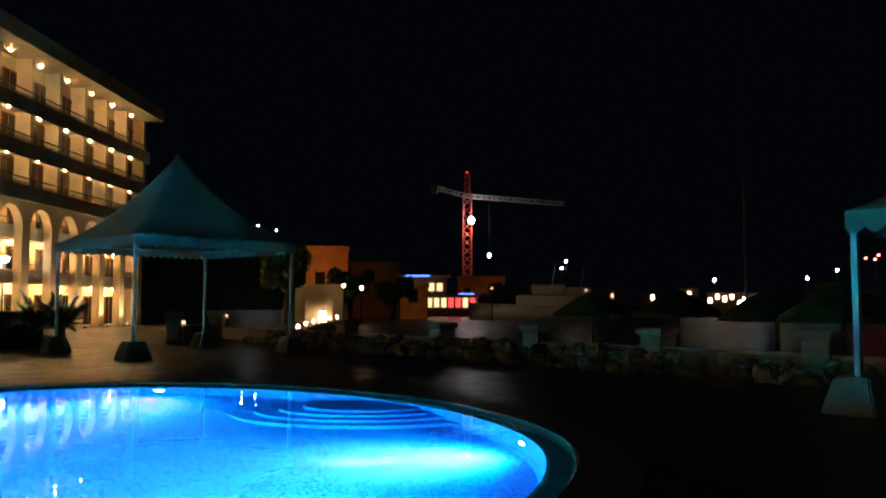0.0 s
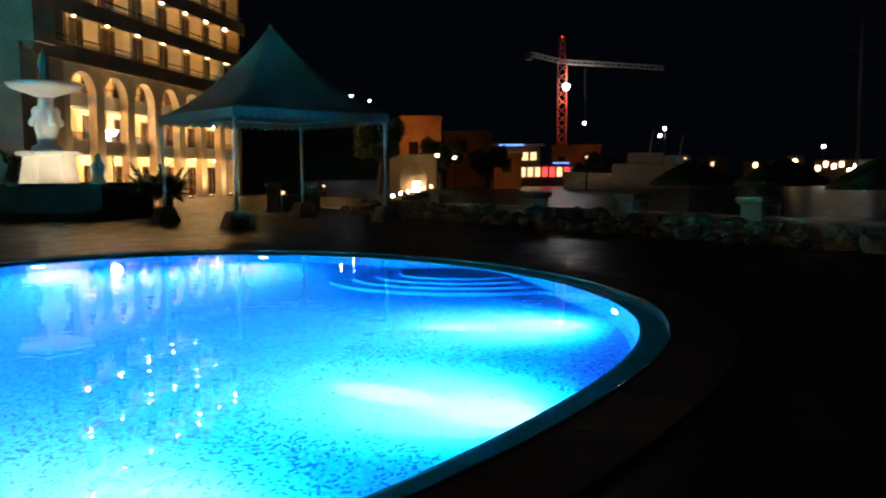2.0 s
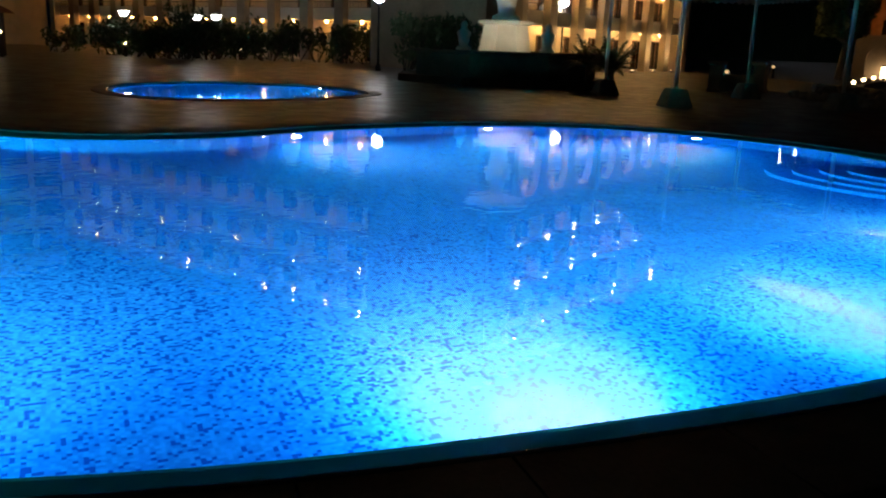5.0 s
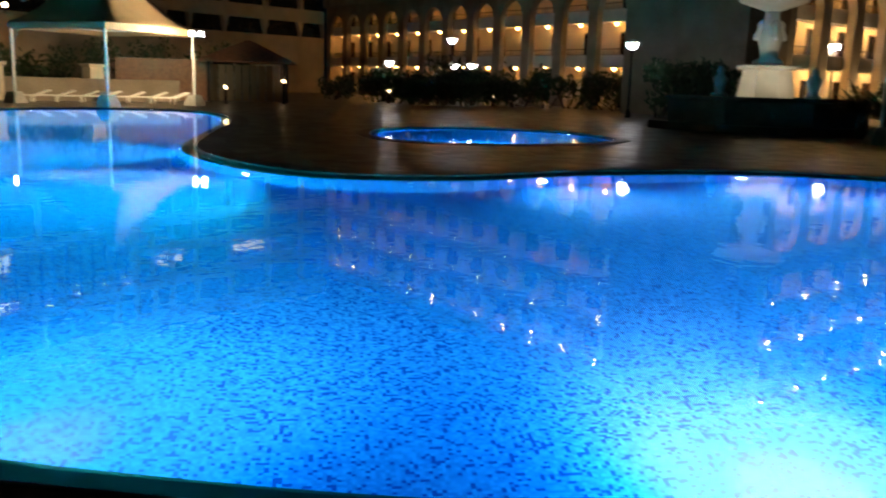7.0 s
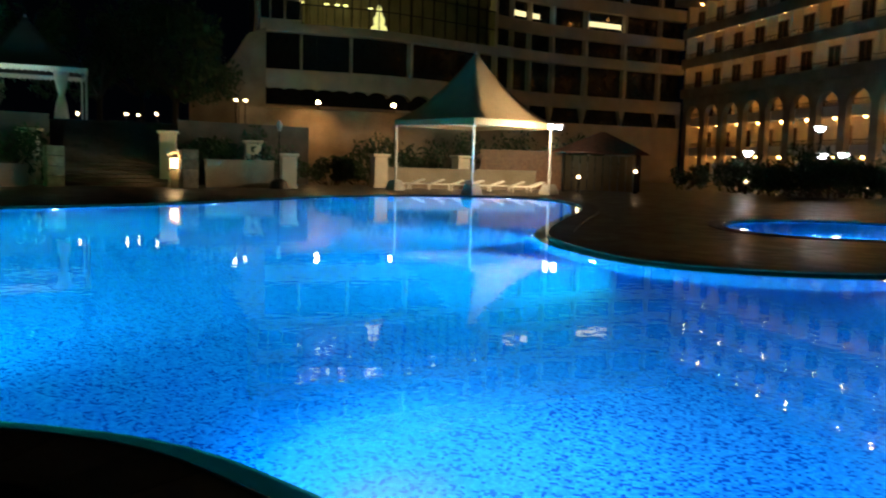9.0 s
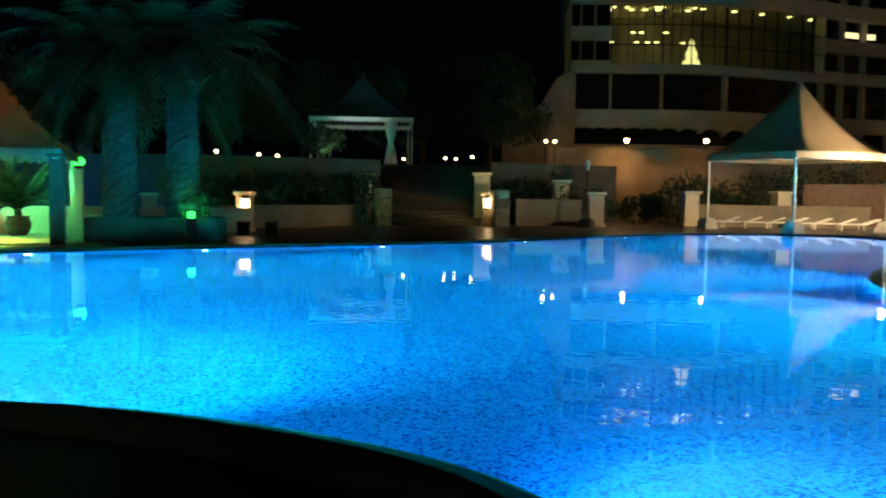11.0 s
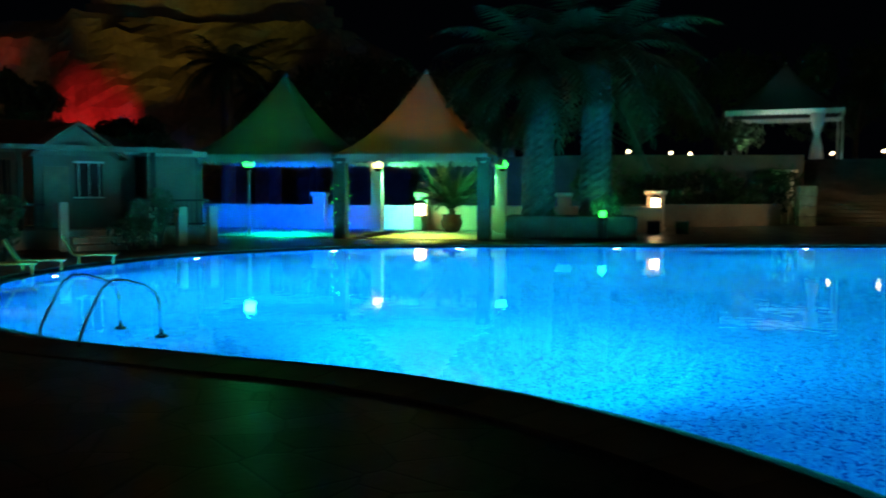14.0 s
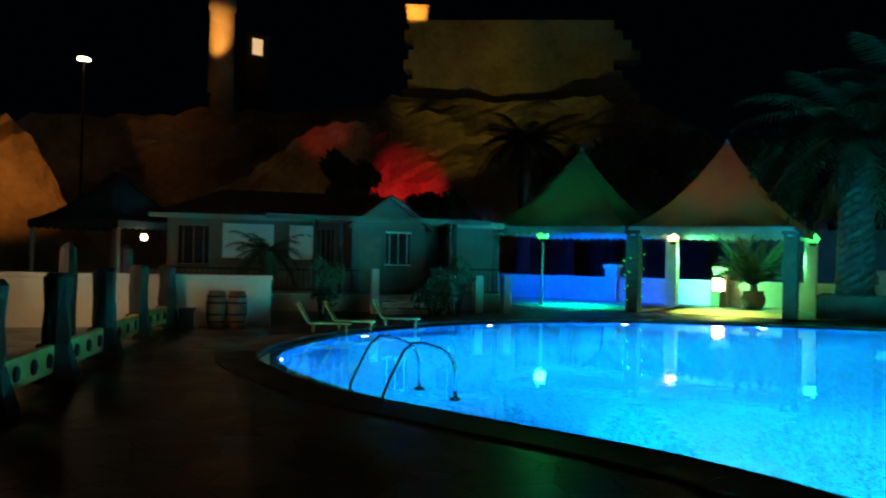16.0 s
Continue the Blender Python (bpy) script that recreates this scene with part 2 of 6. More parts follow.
def offset(loop, d):
    """The closed loop moved outwards by d (loop runs anticlockwise)."""
    n, out = len(loop), []
    for i in range(n):
        t = (loop[(i + 1) % n] - loop[i - 1]).normalized()
        out.append(loop[i] + Vector((t.y, -t.x)) * d)
    return out


def sheet(loops, zs, bm=None, close=True):
    """Bands between loops of equal length, the last one filled."""
    bm = bm or bmesh.new()
    rings = [[bm.verts.new((p.x, p.y, z)) for p in l] for l, z in zip(loops, zs)]
    n = len(rings[0])
    for a, b in zip(rings, rings[1:]):
        for i in range(n):
            bm.faces.new((a[i], a[(i + 1) % n], b[(i + 1) % n], b[i]))
    if close:
        bmesh.ops.triangle_fill(bm, use_beauty=True, edges=[bm.edges.get((rings[-1][i], rings[-1][(i + 1) % n])) or bm.edges.new((rings[-1][i], rings[-1][(i + 1) % n])) for i in range(n)])
    return bm


# ---- pools and deck ----
POOL = [(1.33, 8.4), (1.25, 11.3), (-0.25, 14.4), (-3.2, 16.8), (-6.6, 17.3), (-9.4, 15.6), (-10.9, 12.2), (-11.3, 9.2),
        (-12.8, 7.2), (-15.6, 6.9), (-18.6, 7.6), (-23.0, 9.9), (-28.0, 12.7), (-33.4, 14.7), (-37.6, 14.4), (-39.2, 11.0),
        (-37.5, 6.4), (-33.0, 1.9), (-28.6, -1.9), (-25.2, -6.7), (-22.2, -11.0), (-18.6, -15.0), (-14.0, -16.5),
        (-9.5, -15.5), (-6.05, -12.7), (-5.15, -9.15), (-5.45, -6.5), (-5.8, -4.5), (-5.65, -2.6), (-4.82, -0.58), (-3.42, 0.58), (-1.77, 2.34), (0.15, 5.3)]
KID = [(-16.4, 16.4), (-17.0, 20.2), (-20.6, 21.6), (-23.6, 19.3), (-23.2, 15.9), (-20.6, 13.7), (-18.0, 13.6)]
edge = spline([Vector(p) for p in POOL], 7)
kid_edge = spline([Vector(p) for p in KID], 8)
LIP = 0.33
WATER = -0.035


def build_pool(name, loop, depth, lip, label):
    basin = part("pool_basin" if name == "pool" else "kids_pool_basin", sheet(
        [offset(loop, -lip), offset(loop, -lip), offset(loop, -lip - 0.08), offset(loop, -lip - 0.3)],
        [-0.10, -depth + 0.12, -depth + 0.03, -depth]), M["mosaic"])
    tagged(basin, label, "swimming pool", kind="structure")
    rim = part("pool_lip" if name == "pool" else "kids_pool_lip", sheet(
        [loop, offset(loop, -0.03), offset(loop, -lip + 0.04), offset(loop, -lip)], [0.0, -0.05, -0.085, -0.10], close=False), M["lip"])
    tagged(rim, "teal tiled overflow lip round the pool edge", "pool edge", kind="structure")
    w = part("water" if name == "pool" else "kids_pool_water", sheet([offset(loop, -0.02)], [WATER]), M["water"])
    tagged(w, "still clear blue lit pool water", "water", kind="structure")
    for p in w.data.polygons:
        if p.normal.z < 0:
            p.flip()


def edge_bead(name, loop):
    """A rounded wet tile edge that runs round the top of the lip."""
    bm = bmesh.new()
    r, seg = 0.016, 8
    rings = []
    for i, p in enumerate(loop):
        t = (loop[(i + 1) % len(loop)] - loop[i - 1]).normalized()
        n = Vector((t.y, -t.x))
        rings.append([bm.verts.new((*(p + n * (r * math.cos(2 * math.pi * k / seg) - 0.012)), 0.012 + r * math.sin(2 * math.pi * k / seg))) for k in range(seg)])
    for a, b in zip(rings, rings[1:] + rings[:1]):
        for k in range(seg):
            bm.faces.new((a[k], b[k], b[(k + 1) % seg], a[(k + 1) % seg]))
    bmesh.ops.recalc_face_normals(bm, faces=bm.faces[:])
    tagged(smooth(part(name, bm, M["wet_tile"])), "wet rounded tile edge along the pool lip", "pool edge", kind="structure")


edge_bead("pool_edge_bead", edge)
edge_bead("kids_pool_edge_bead", kid_edge)
build_pool("pool", edge, 1.35, LIP, "free-form swimming pool lined with blue speckled mosaic")
build_pool("kids", kid_edge, 0.5, 0.15, "small round children's pool lined with blue mosaic")

# one deck and ground sheet with both pools cut out
bm = bmesh.new()
big = [Vector((2600 * math.cos(a), 2600 * math.sin(a))) for a in [2 * math.pi * i / 48 for i in range(48)]]
mid = [Vector((140 * math.cos(a), 140 * math.sin(a))) for a in [2 * math.pi * i / 48 for i in range(48)]]
RING = 0.62
rings = []
for l in (mid, offset(edge, RING), offset(kid_edge, 0.4)):
    vs = [bm.verts.new((p.x, p.y, 0)) for p in l]
    rings.append(vs)
    for i in range(len(vs)):
        bm.edges.new((vs[i], vs[(i + 1) % len(vs)]))
bmesh.ops.triangle_fill(bm, use_beauty=True, edges=bm.edges[:])
outer = [bm.verts.new((p.x, p.y, 0)) for p in big]
for i in range(48):
    bm.faces.new((rings[0][i], rings[0][(i + 1) % 48], outer[(i + 1) % 48], outer[i]))
bmesh.ops.recalc_face_normals(bm, faces=bm.faces[:])
ground = tagged(part("ground", bm, M["deck"]), "dark flagstone pool deck at night", "ground", kind="structure")
for p in ground.data.polygons:
    if p.normal.z < 0:
        p.flip()

# underwater lights, one every few metres along the pool wall
LIGHTS = [(1.0, 10.9), (0.75, 6.6), (-5.5, 17.4), (-9.6, 15.0), (-11.2, 10.8), (-13.8, 7.1), (-18.8, 7.7), (-30.4, 13.6),
          (-37.9, 13.6), (-38.8, 8.7), (-35.2, 3.9), (-29.8, 0.05), (-26.6, -4.4), (-24.1, -9.7), (-21.5, -13.4), (-18.4, -16.2),
          (-13.8, -16.9), (-9.5, -15.5), (-6.5, -12.7), (-5.9, -4.4), (-4.3, 0.0), (-1.0, 3.35)]
# lamp tints tuned: spill without red, cores reddish so blue tiles clip white
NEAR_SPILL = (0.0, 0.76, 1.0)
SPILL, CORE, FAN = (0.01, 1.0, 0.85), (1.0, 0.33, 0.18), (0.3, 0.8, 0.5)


def pool_light(p, loop, inset, z, power, size=125, fan=0, beam=0, core=0):
    i = min(range(len(loop)), key=lambda k: (loop[k] - Vector(p)).length)
    t = (loop[(i + 1) % len(loop)] - loop[i - 1]).normalized()
    n = Vector((-t.y, t.x))
    base = loop[i] + n * inset
    a = math.degrees(math.atan2(n.y, n.x))
    e = thing("pool_light", pose(base.x, base.y, z, 0, 0, a), "round white underwater light set in the pool wall", "pool light", "pool lights")
    turn = pose(0, 0, 0, 0, 90, 0)
    smooth(part("bezel", lathe([(0.15, 0.0), (0.15, 0.025), (0.12, 0.035), (0.11, 0.02)], 20, m=turn), M["chrome"], e, "steel rim"))
    smooth(part("lens", lathe([(0.11, 0.02), (0.09, 0.04), (0.04, 0.05)], 20, m=turn), M["pool_lens"], e, "glowing glass lens"))
    s = base + n * 0.12
    # wide spill over the floor, then tinted spots stacked into a hot middle
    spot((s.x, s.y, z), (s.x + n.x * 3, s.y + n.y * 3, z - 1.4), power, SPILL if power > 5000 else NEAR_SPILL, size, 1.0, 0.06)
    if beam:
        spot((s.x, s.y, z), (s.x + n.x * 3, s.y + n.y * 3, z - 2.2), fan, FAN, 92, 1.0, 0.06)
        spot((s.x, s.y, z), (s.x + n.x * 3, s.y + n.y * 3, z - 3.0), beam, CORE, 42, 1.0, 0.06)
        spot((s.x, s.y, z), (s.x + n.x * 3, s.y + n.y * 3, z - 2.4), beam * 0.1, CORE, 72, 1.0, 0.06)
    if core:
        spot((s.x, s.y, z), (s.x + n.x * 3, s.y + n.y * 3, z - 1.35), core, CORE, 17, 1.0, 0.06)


# power of the fan, of the hot middle and of the long streak: right wall, near side, and the rest
POWER = {0: (2600, 26000, 50000), 1: (3200, 36000, 60000), 2: (2200, 20000, 0), 3: (2200, 20000, 0),
         4: (2200, 20000, 0), 19: (3600, 3000, 0), 20: (3600, 3000, 0), 21: (3000, 80000, 0)}
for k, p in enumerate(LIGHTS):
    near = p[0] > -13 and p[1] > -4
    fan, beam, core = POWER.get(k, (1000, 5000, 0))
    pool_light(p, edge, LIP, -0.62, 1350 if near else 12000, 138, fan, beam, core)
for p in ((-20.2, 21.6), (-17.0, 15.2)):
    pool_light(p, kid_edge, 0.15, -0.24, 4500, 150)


# ---- hotel ----
U = radians(2.5)
AX = Vector((math.sin(U), math.cos(U), 0))          # along the right wing
AN = Vector((-math.cos(U), math.sin(U), 0))         # away from the pool, behind the right wing
BAY = 3.6


def arch_panel(bay, top, half, spring, thick):
    """A wall bay with one round-headed opening down to the ground."""
    bm = bmesh.new()
    seg = 14
    arch = [(bay / 2 - half * math.cos(math.pi * i / seg), spring + half * math.sin(math.pi * i / seg)) for i in range(seg + 1)]
    inner = [(bay / 2 - half, 0)] + arch + [(bay / 2 + half, 0)]
    outerp = [(0, 0)] + [(0 if i < seg / 4 else bay if i > 3 * seg / 4 else bay * (i - seg / 4) / (seg / 2), top if i >= seg / 4 and i <= 3 * seg / 4 else spring + (top - spring) * (i / (seg / 4) if i < seg / 4 else (seg - i) / (seg / 4))) for i in range(seg + 1)] + [(bay, 0)]
    for y in (0, thick):
        a = [bm.verts.new((x, y, z)) for x, z in inner]
        b = [bm.verts.new((x, y, z)) for x, z in outerp]
        for i in range(len(a) - 1):
            f = (a[i], a[i + 1], b[i + 1], b[i])
            bm.faces.new(f if y else f[::-1])
        if y == 0:
            fa, fb = a, b
    for i in range(len(a) - 1):
        bm.faces.new((fa[i], fa[i + 1], a[i + 1], a[i]))
        bm.faces.new((fb[i + 1], fb[i], b[i], b[i + 1]))
    bmesh.ops.remove_doubles(bm, verts=bm.verts[:], dist=0.001)
    return bm


def railing(x0, x1, y, z, h, n):
    bm = cubed(x0, y - 0.025, z + h - 0.05, x1, y + 0.025, z + h)
    box(bm, x0, y - 0.02, z + 0.08, x1, y + 0.02, z + 0.12)
    for i in range(n):
        x = x0 + (x1 - x0) * (i + 0.5) / n
        box(bm, x - 0.012, y - 0.012, z + 0.1, x + 0.012, y + 0.012, z + h - 0.04)
    return bm


def hotel_wing(m, bays, label, lit, depth=12.0, arcade="warm", door_x=0.25, levels=(9.3, 12.4, 15.5, 18.6), spring=6.75):
    e = thing("hotel_wing", m, label, "building", kind="structure")
    L = bays * BAY
    base, top = levels[0], levels[-1]
    back = 1.9
    part("rear_wall", cubed(0, back, 0, L, depth, base), M["cream"], e)
    up = 0.95
    part("upper_wall", cubed(0, up, base + 0.29, L, depth, top), M["cream"], e)
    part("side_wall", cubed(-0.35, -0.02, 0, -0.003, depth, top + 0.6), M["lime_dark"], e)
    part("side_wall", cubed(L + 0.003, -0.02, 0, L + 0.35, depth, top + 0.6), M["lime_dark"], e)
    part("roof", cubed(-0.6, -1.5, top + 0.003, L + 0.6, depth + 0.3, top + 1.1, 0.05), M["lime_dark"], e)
    # uplit wing has pale arches; the other wing's shade is in darker stone
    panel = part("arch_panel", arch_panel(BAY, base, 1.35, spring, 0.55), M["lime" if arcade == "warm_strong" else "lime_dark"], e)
    bal = part("balcony_slab", cubed(0.45, 0.56, 0, BAY - 0.45, back - 0.003, 0.25), M["white"], e)
    par = part("balcony_parapet", cubed(0.45, 0.56, 0.253, BAY - 0.45, 0.66, 0.85), M["white"], e, "white balcony front")
    rail = part("railing", railing(0.45, BAY - 0.45, 0.6, 0.75, 0.55, 10), M["iron"], e, "dark iron railing")
    door = part("balcony_door", cubed(0, back - 0.05, 0, 1.5, back - 0.004, 2.25), M["glass"], e, "dark glazed balcony door")
    frame_bm = bmesh.new()
    for a in (0.0, 0.72, 1.44):
        box(frame_bm, a, back - 0.09, 0, a + 0.06, back - 0.052, 2.25)
    box(frame_bm, 0.06, back - 0.09, 2.17, 1.44, back - 0.052, 2.25)
    fr = part("door_frame", frame_bm, M["wood"], e)
    slab = part("floor_slab", cubed(0, -0.5, 0, BAY, up - 0.003, 0.28), M["lime"], e)
    # the fronts' unlit look is put into the darker stone
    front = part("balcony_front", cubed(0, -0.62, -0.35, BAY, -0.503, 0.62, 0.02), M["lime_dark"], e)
    fins = [part("partition", cubed(-0.16, -0.12, 0.283, 0.16, up - 0.003, z1 - z0 - 0.003), M["cream"], e) for z0, z1 in zip(levels, levels[1:])]
    rail2 = part("railing", railing(0.15, BAY - 0.15, -0.55, 0.62, 0.45, 12), M["iron"], e, "dark iron railing")
    bulb = smooth(part("ceiling_lamp", lathe([(0.04, 0), (0.09, -0.03), (0.1, -0.09), (0.06, -0.15), (0.02, -0.17)], 12), M[arcade], e, "small glowing warm ceiling lamp"))
    bulb2 = smooth(part("arcade_lamp", lathe([(0.05, 0), (0.13, -0.04), (0.14, -0.12), (0.08, -0.2), (0.02, -0.22)], 12), M[arcade], e, "glowing warm arcade lamp"))
    masters = (panel, bal, par, rail, door, fr, slab, front, *fins, rail2, bulb, bulb2)
    T = Matrix.Translation
    for i in range(bays):
        x = i * BAY
        again(panel, T((x, 0, 0)))
        for z in (2.95, spring - 0.65):
            again(bal, T((x, 0, z)))
            again(par, T((x, 0, z)))
            again(rail, T((x, 0, z)))
        for z in (0.1, 3.2, spring - 0.4):
            again(fr, Matrix(), again(door, T((x + 1.05, 0, z))))
        if "arcade" in lit:
            again(bulb2, T((x + 1.2, 1.2, 2.93)))
            again(bulb2, T((x + 1.2, 1.2, spring - 0.67)))
            # extra lamp hidden above the opening, added to brighten the arch head
            again(bulb2, T((x + 1.8, 1.2, base - 0.05)))
        for k in range(len(levels) - 1):
            z = levels[k] + 0.003
            again(slab, T((x, 0, z)))
            again(front, T((x, 0, z)))
            again(fins[k], T((x, 0, z)))
            again(rail2, T((x, 0, z)))
            again(fr, Matrix(), again(door, T((x + door_x, up - back, z + 0.285))))
            if k in lit:
                again(bulb, T((x + (1.3 if door_x > 1 else 2.3), 0.1, levels[k + 1] - 0.02)))
    for o in masters:
        bpy.data.objects.remove(o)
    return e


LOW = (8.35, 11.0, 13.76, 17.2)
o = AX * 40.4 + AN * 28.4
wing_a = hotel_wing(pose(o.x, o.y, 0, 0, 0, 87.5) @ Matrix.Translation((0.12 * BAY, 0, 0)), 8, "five-storey limestone hotel wing with lit arcade and balconies", ("arcade", 0, 1, 2), 8.7, "warm_strong", 1.95, LOW, 6.4)
ends = thing("blank_bay", wing_a.matrix_basis, "plain limestone end bay of the hotel wing", "wall", kind="structure")
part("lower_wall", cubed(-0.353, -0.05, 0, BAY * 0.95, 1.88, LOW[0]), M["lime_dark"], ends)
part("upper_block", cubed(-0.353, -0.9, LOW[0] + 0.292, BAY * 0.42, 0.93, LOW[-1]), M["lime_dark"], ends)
o = AX * 45.0 + AN * 84.0
wing_b = hotel_wing(pose(o.x, o.y, 0, 0, 0, -2.5), 13, "long limestone hotel wing with arches and warm balcony lamps", ("arcade", 0, 1, 2))

# uplights at the foot of the right wing's piers
for i in range(1, 8):
    q = wing_a.matrix_basis @ Vector((i * BAY, -0.5, 0))
    e = thing("uplight", pose(q.x, q.y, 0), "small black ground uplight against the arcade", "uplight", "arcade uplights")
    part("housing", lathe([(0.14, 0), (0.14, 0.12), (0.11, 0.14)], 14), M["iron"], e)
    part("lens", lathe([(0.10, 0.135), (0.09, 0.15)], 14), M["warm_big"], e)
    q2 = wing_a.matrix_basis @ Vector((i * BAY, -0.35, 0.2))
    q3 = wing_a.matrix_basis @ Vector((i * BAY, 0.1, 6))
    spot(q2, q3, 600, (1, 0.66, 0.32), 60, 0.8)


# ---- tents ----
def scallop(a, b, z, drop, n, thick=0.012):
    """A hanging valance with a scalloped lower edge."""
    bm = bmesh.new()
    a, b = Vector((*a, 0)), Vector((*b, 0))
    d = (b - a)
    nrm = Vector((d.y, -d.x, 0)).normalized() * thick
    sub = 5
    cols = []
    for i in range(n * sub + 1):
        u = i / (n * sub)
        f = (i % sub) / sub
        low = drop * (0.72 + 0.28 * math.sin(math.pi * f))
        p = a + d * u
        cols.append([bm.verts.new(p + Vector((0, 0, z))), bm.verts.new(p + Vector((0, 0, z - low))),
                     bm.verts.new(p + nrm + Vector((0, 0, z - low))), bm.verts.new(p + nrm + Vector((0, 0, z)))])
    for p, q in zip(cols, cols[1:]):
        for k in range(4):
            bm.faces.new((p[k], q[k], q[(k + 1) % 4], p[(k + 1) % 4]))
    return bm


def canopy(h, eave, peak, n=10, power=1.9, thick=0.02):
    """A pagoda roof: four concave slopes rising to a point."""
    bm = bmesh.new()
    tops = []
    for lift in (0, -thick):
        rings = []
        for i in range(n + 1):
            u = i / n
            s = h * (1 - u) + 0.06 * u
            z = eave + (peak - eave) * (0.42 * u + 0.58 * u ** power) + lift
            ring = []
            for k in range(4):
                c0 = Vector(((-1, -1), (1, -1), (1, 1), (-1, 1))[k])
                c1 = Vector(((1, -1), (1, 1), (-1, 1), (-1, -1))[k])
                for j in range(6):
                    f = j / 6
                    sag = 1 - 0.10 * math.sin(math.pi * f) * math.sin(math.pi * min(1, u * 1.4)) * (1 - u)
                    p = (c0 * (1 - f) + c1 * f) * s * sag
                    ring.append(bm.verts.new((p.x, p.y, z)))
            rings.append(ring)
        for a, b in zip(rings, rings[1:]):
            m = len(a)
            for i in range(m):
                q = (a[i], a[(i + 1) % m], b[(i + 1) % m], b[i])
                bm.faces.new(q if lift == 0 else q[::-1])
        tops.append(rings)
    bm.faces.new(tops[0][-1])
    m = len(tops[0][0])
    for i in range(m):
        bm.faces.new((tops[0][0][(i + 1) % m], tops[0][0][i], tops[1][0][i], tops[1][0][(i + 1) % m]))
    return bm


def pagoda_tent(m, side, eave, peak, label, group="", blocks=True, post=0.05, drop=0.34, name="pagoda_tent", cloth="canvas", posts=True, hem=""):
    e = thing(name, m, label, "tent", group)
    h = side / 2
    smooth(part("canopy", canopy(h, eave, peak), M[cloth], e))
    n = max(6, int(side / 0.28))
    cs = [(-h, -h), (h, -h), (h, h), (-h, h)]
    for k in range(4):
        a, b = Vector(cs[k]), Vector(cs[(k + 1) % 4])
        part("valance", scallop(a, b, eave - 0.004, drop, n), M[hem or cloth], e, "scalloped canvas edge")
        i = Vector(cs[k]) * (1 - 0.09 / h)
        if posts:
            part("pole", cubed(i.x - post, i.y - post, 0.0, i.x + post, i.y + post, eave - 0.01, 0.012), M["steel"], e)
        a2, b2 = Vector(cs[k]) * 0.97, Vector(cs[(k + 1) % 4]) * 0.97
        part("edge_beam", rod((*a2, eave - 0.06), (*b2, eave - 0.06), 0.035), M["steel"], e)
        if blocks:
            bb = bmesh.new()
            lo, hi = 0.42, 0.26
            vs = [bb.verts.new((i.x + sx * s, i.y + sy * s, z)) for z, s in ((0.002, lo), (0.55, hi)) for sx, sy in ((-1, -1), (1, -1), (1, 1), (-1, 1))]
            for q in ((3, 2, 1, 0), (4, 5, 6, 7), (0, 1, 5, 4), (1, 2, 6, 5), (2, 3, 7, 6), (3, 0, 4, 7)):
                bb.faces.new([vs[x] for x in q])
            bmesh.ops.bevel(bb, geom=bb.edges[:], offset=0.03, segments=2, affect="EDGES")
            part("base_block", bb, M["concrete"], e, "tapered concrete base block")
    smooth(part("finial", lathe([(0.09, 0), (0.09, 0.05), (0.05, 0.12), (0.01, 0.2)], 12, m=Matrix.Translation((0, 0, peak - 0.03))), M["steel"], e))
    return e


pagoda_tent(pose(-9.1, 28.7, 0, 0, 0, -43.8), 5.75, 3.68, 6.62, "white pagoda tent on concrete blocks beside the pool", "poolside tents")
pagoda_tent(pose(*at(73.0, 45.5), 0, 0, 28), 6.0, 3.75, 7.3, "white pagoda tent with a bright floodlight beside the pool", "poolside tents", cloth="canvas_thick")
pagoda_tent(pose(9.1, 12.2, 0, 0, 0, 38), 4.4, 3.0, 5.2, "white canvas tent on concrete blocks near the pool", "poolside tents", blocks=True)
F = Vector((-0.38, 0.925, 0))
G = Vector((-0.925, -0.38, 0))
for k in (0, 1):
    c = Vector((-24.5, -16.5, 0)) - F * 5.1 * k
    # hem in the paler cloth: its lamp-lit look is put into the colour
    pagoda_tent(pose(c.x, c.y, 0, 0, 0, 22.3), 5.0, 2.75, 5.6, "white canvas gazebo with stone corner pillars lit by coloured lamps", "gazebos", blocks=False, name="gazebo", drop=0.3, posts=False, cloth="canvas_tan", hem="canvas")
c = at(101.0, 56, 3.4)
# dark roof and white hem paint in the unlit canopy and lit valance
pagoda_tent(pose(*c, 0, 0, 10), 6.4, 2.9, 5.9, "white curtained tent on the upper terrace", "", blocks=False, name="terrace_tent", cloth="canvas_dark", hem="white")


# ---- curved central building ----
def path_point(pts, u):
    n = len(pts) - 1
    k = min(int(u * n), n - 1)
    t = u * n - k
    p = [Vector(pts[max(0, min(n, k + j))]) for j in (-1, 0, 1, 2)]
    return 0.5 * (2 * p[1] + (p[2] - p[0]) * t + (2 * p[0] - 5 * p[1] + 4 * p[2] - p[3]) * t * t + (3 * p[1] - p[0] - 3 * p[2] + p[3]) * t ** 3)


CURVE = [(-69.6, 3.4), (-69.8, 8.0), (-70.5, 14.0), (-74.5, 23.0), (-79.0, 32.0), (-82.3, 48.3)]
BAYS = 20
stops = [path_point(CURVE, i / BAYS) for i in range(BAYS + 1)]
centre = thing("central_building", pose(0, 0, 0), "curved pale hotel building with ribbon windows and a lit hall", "building", kind="structure")


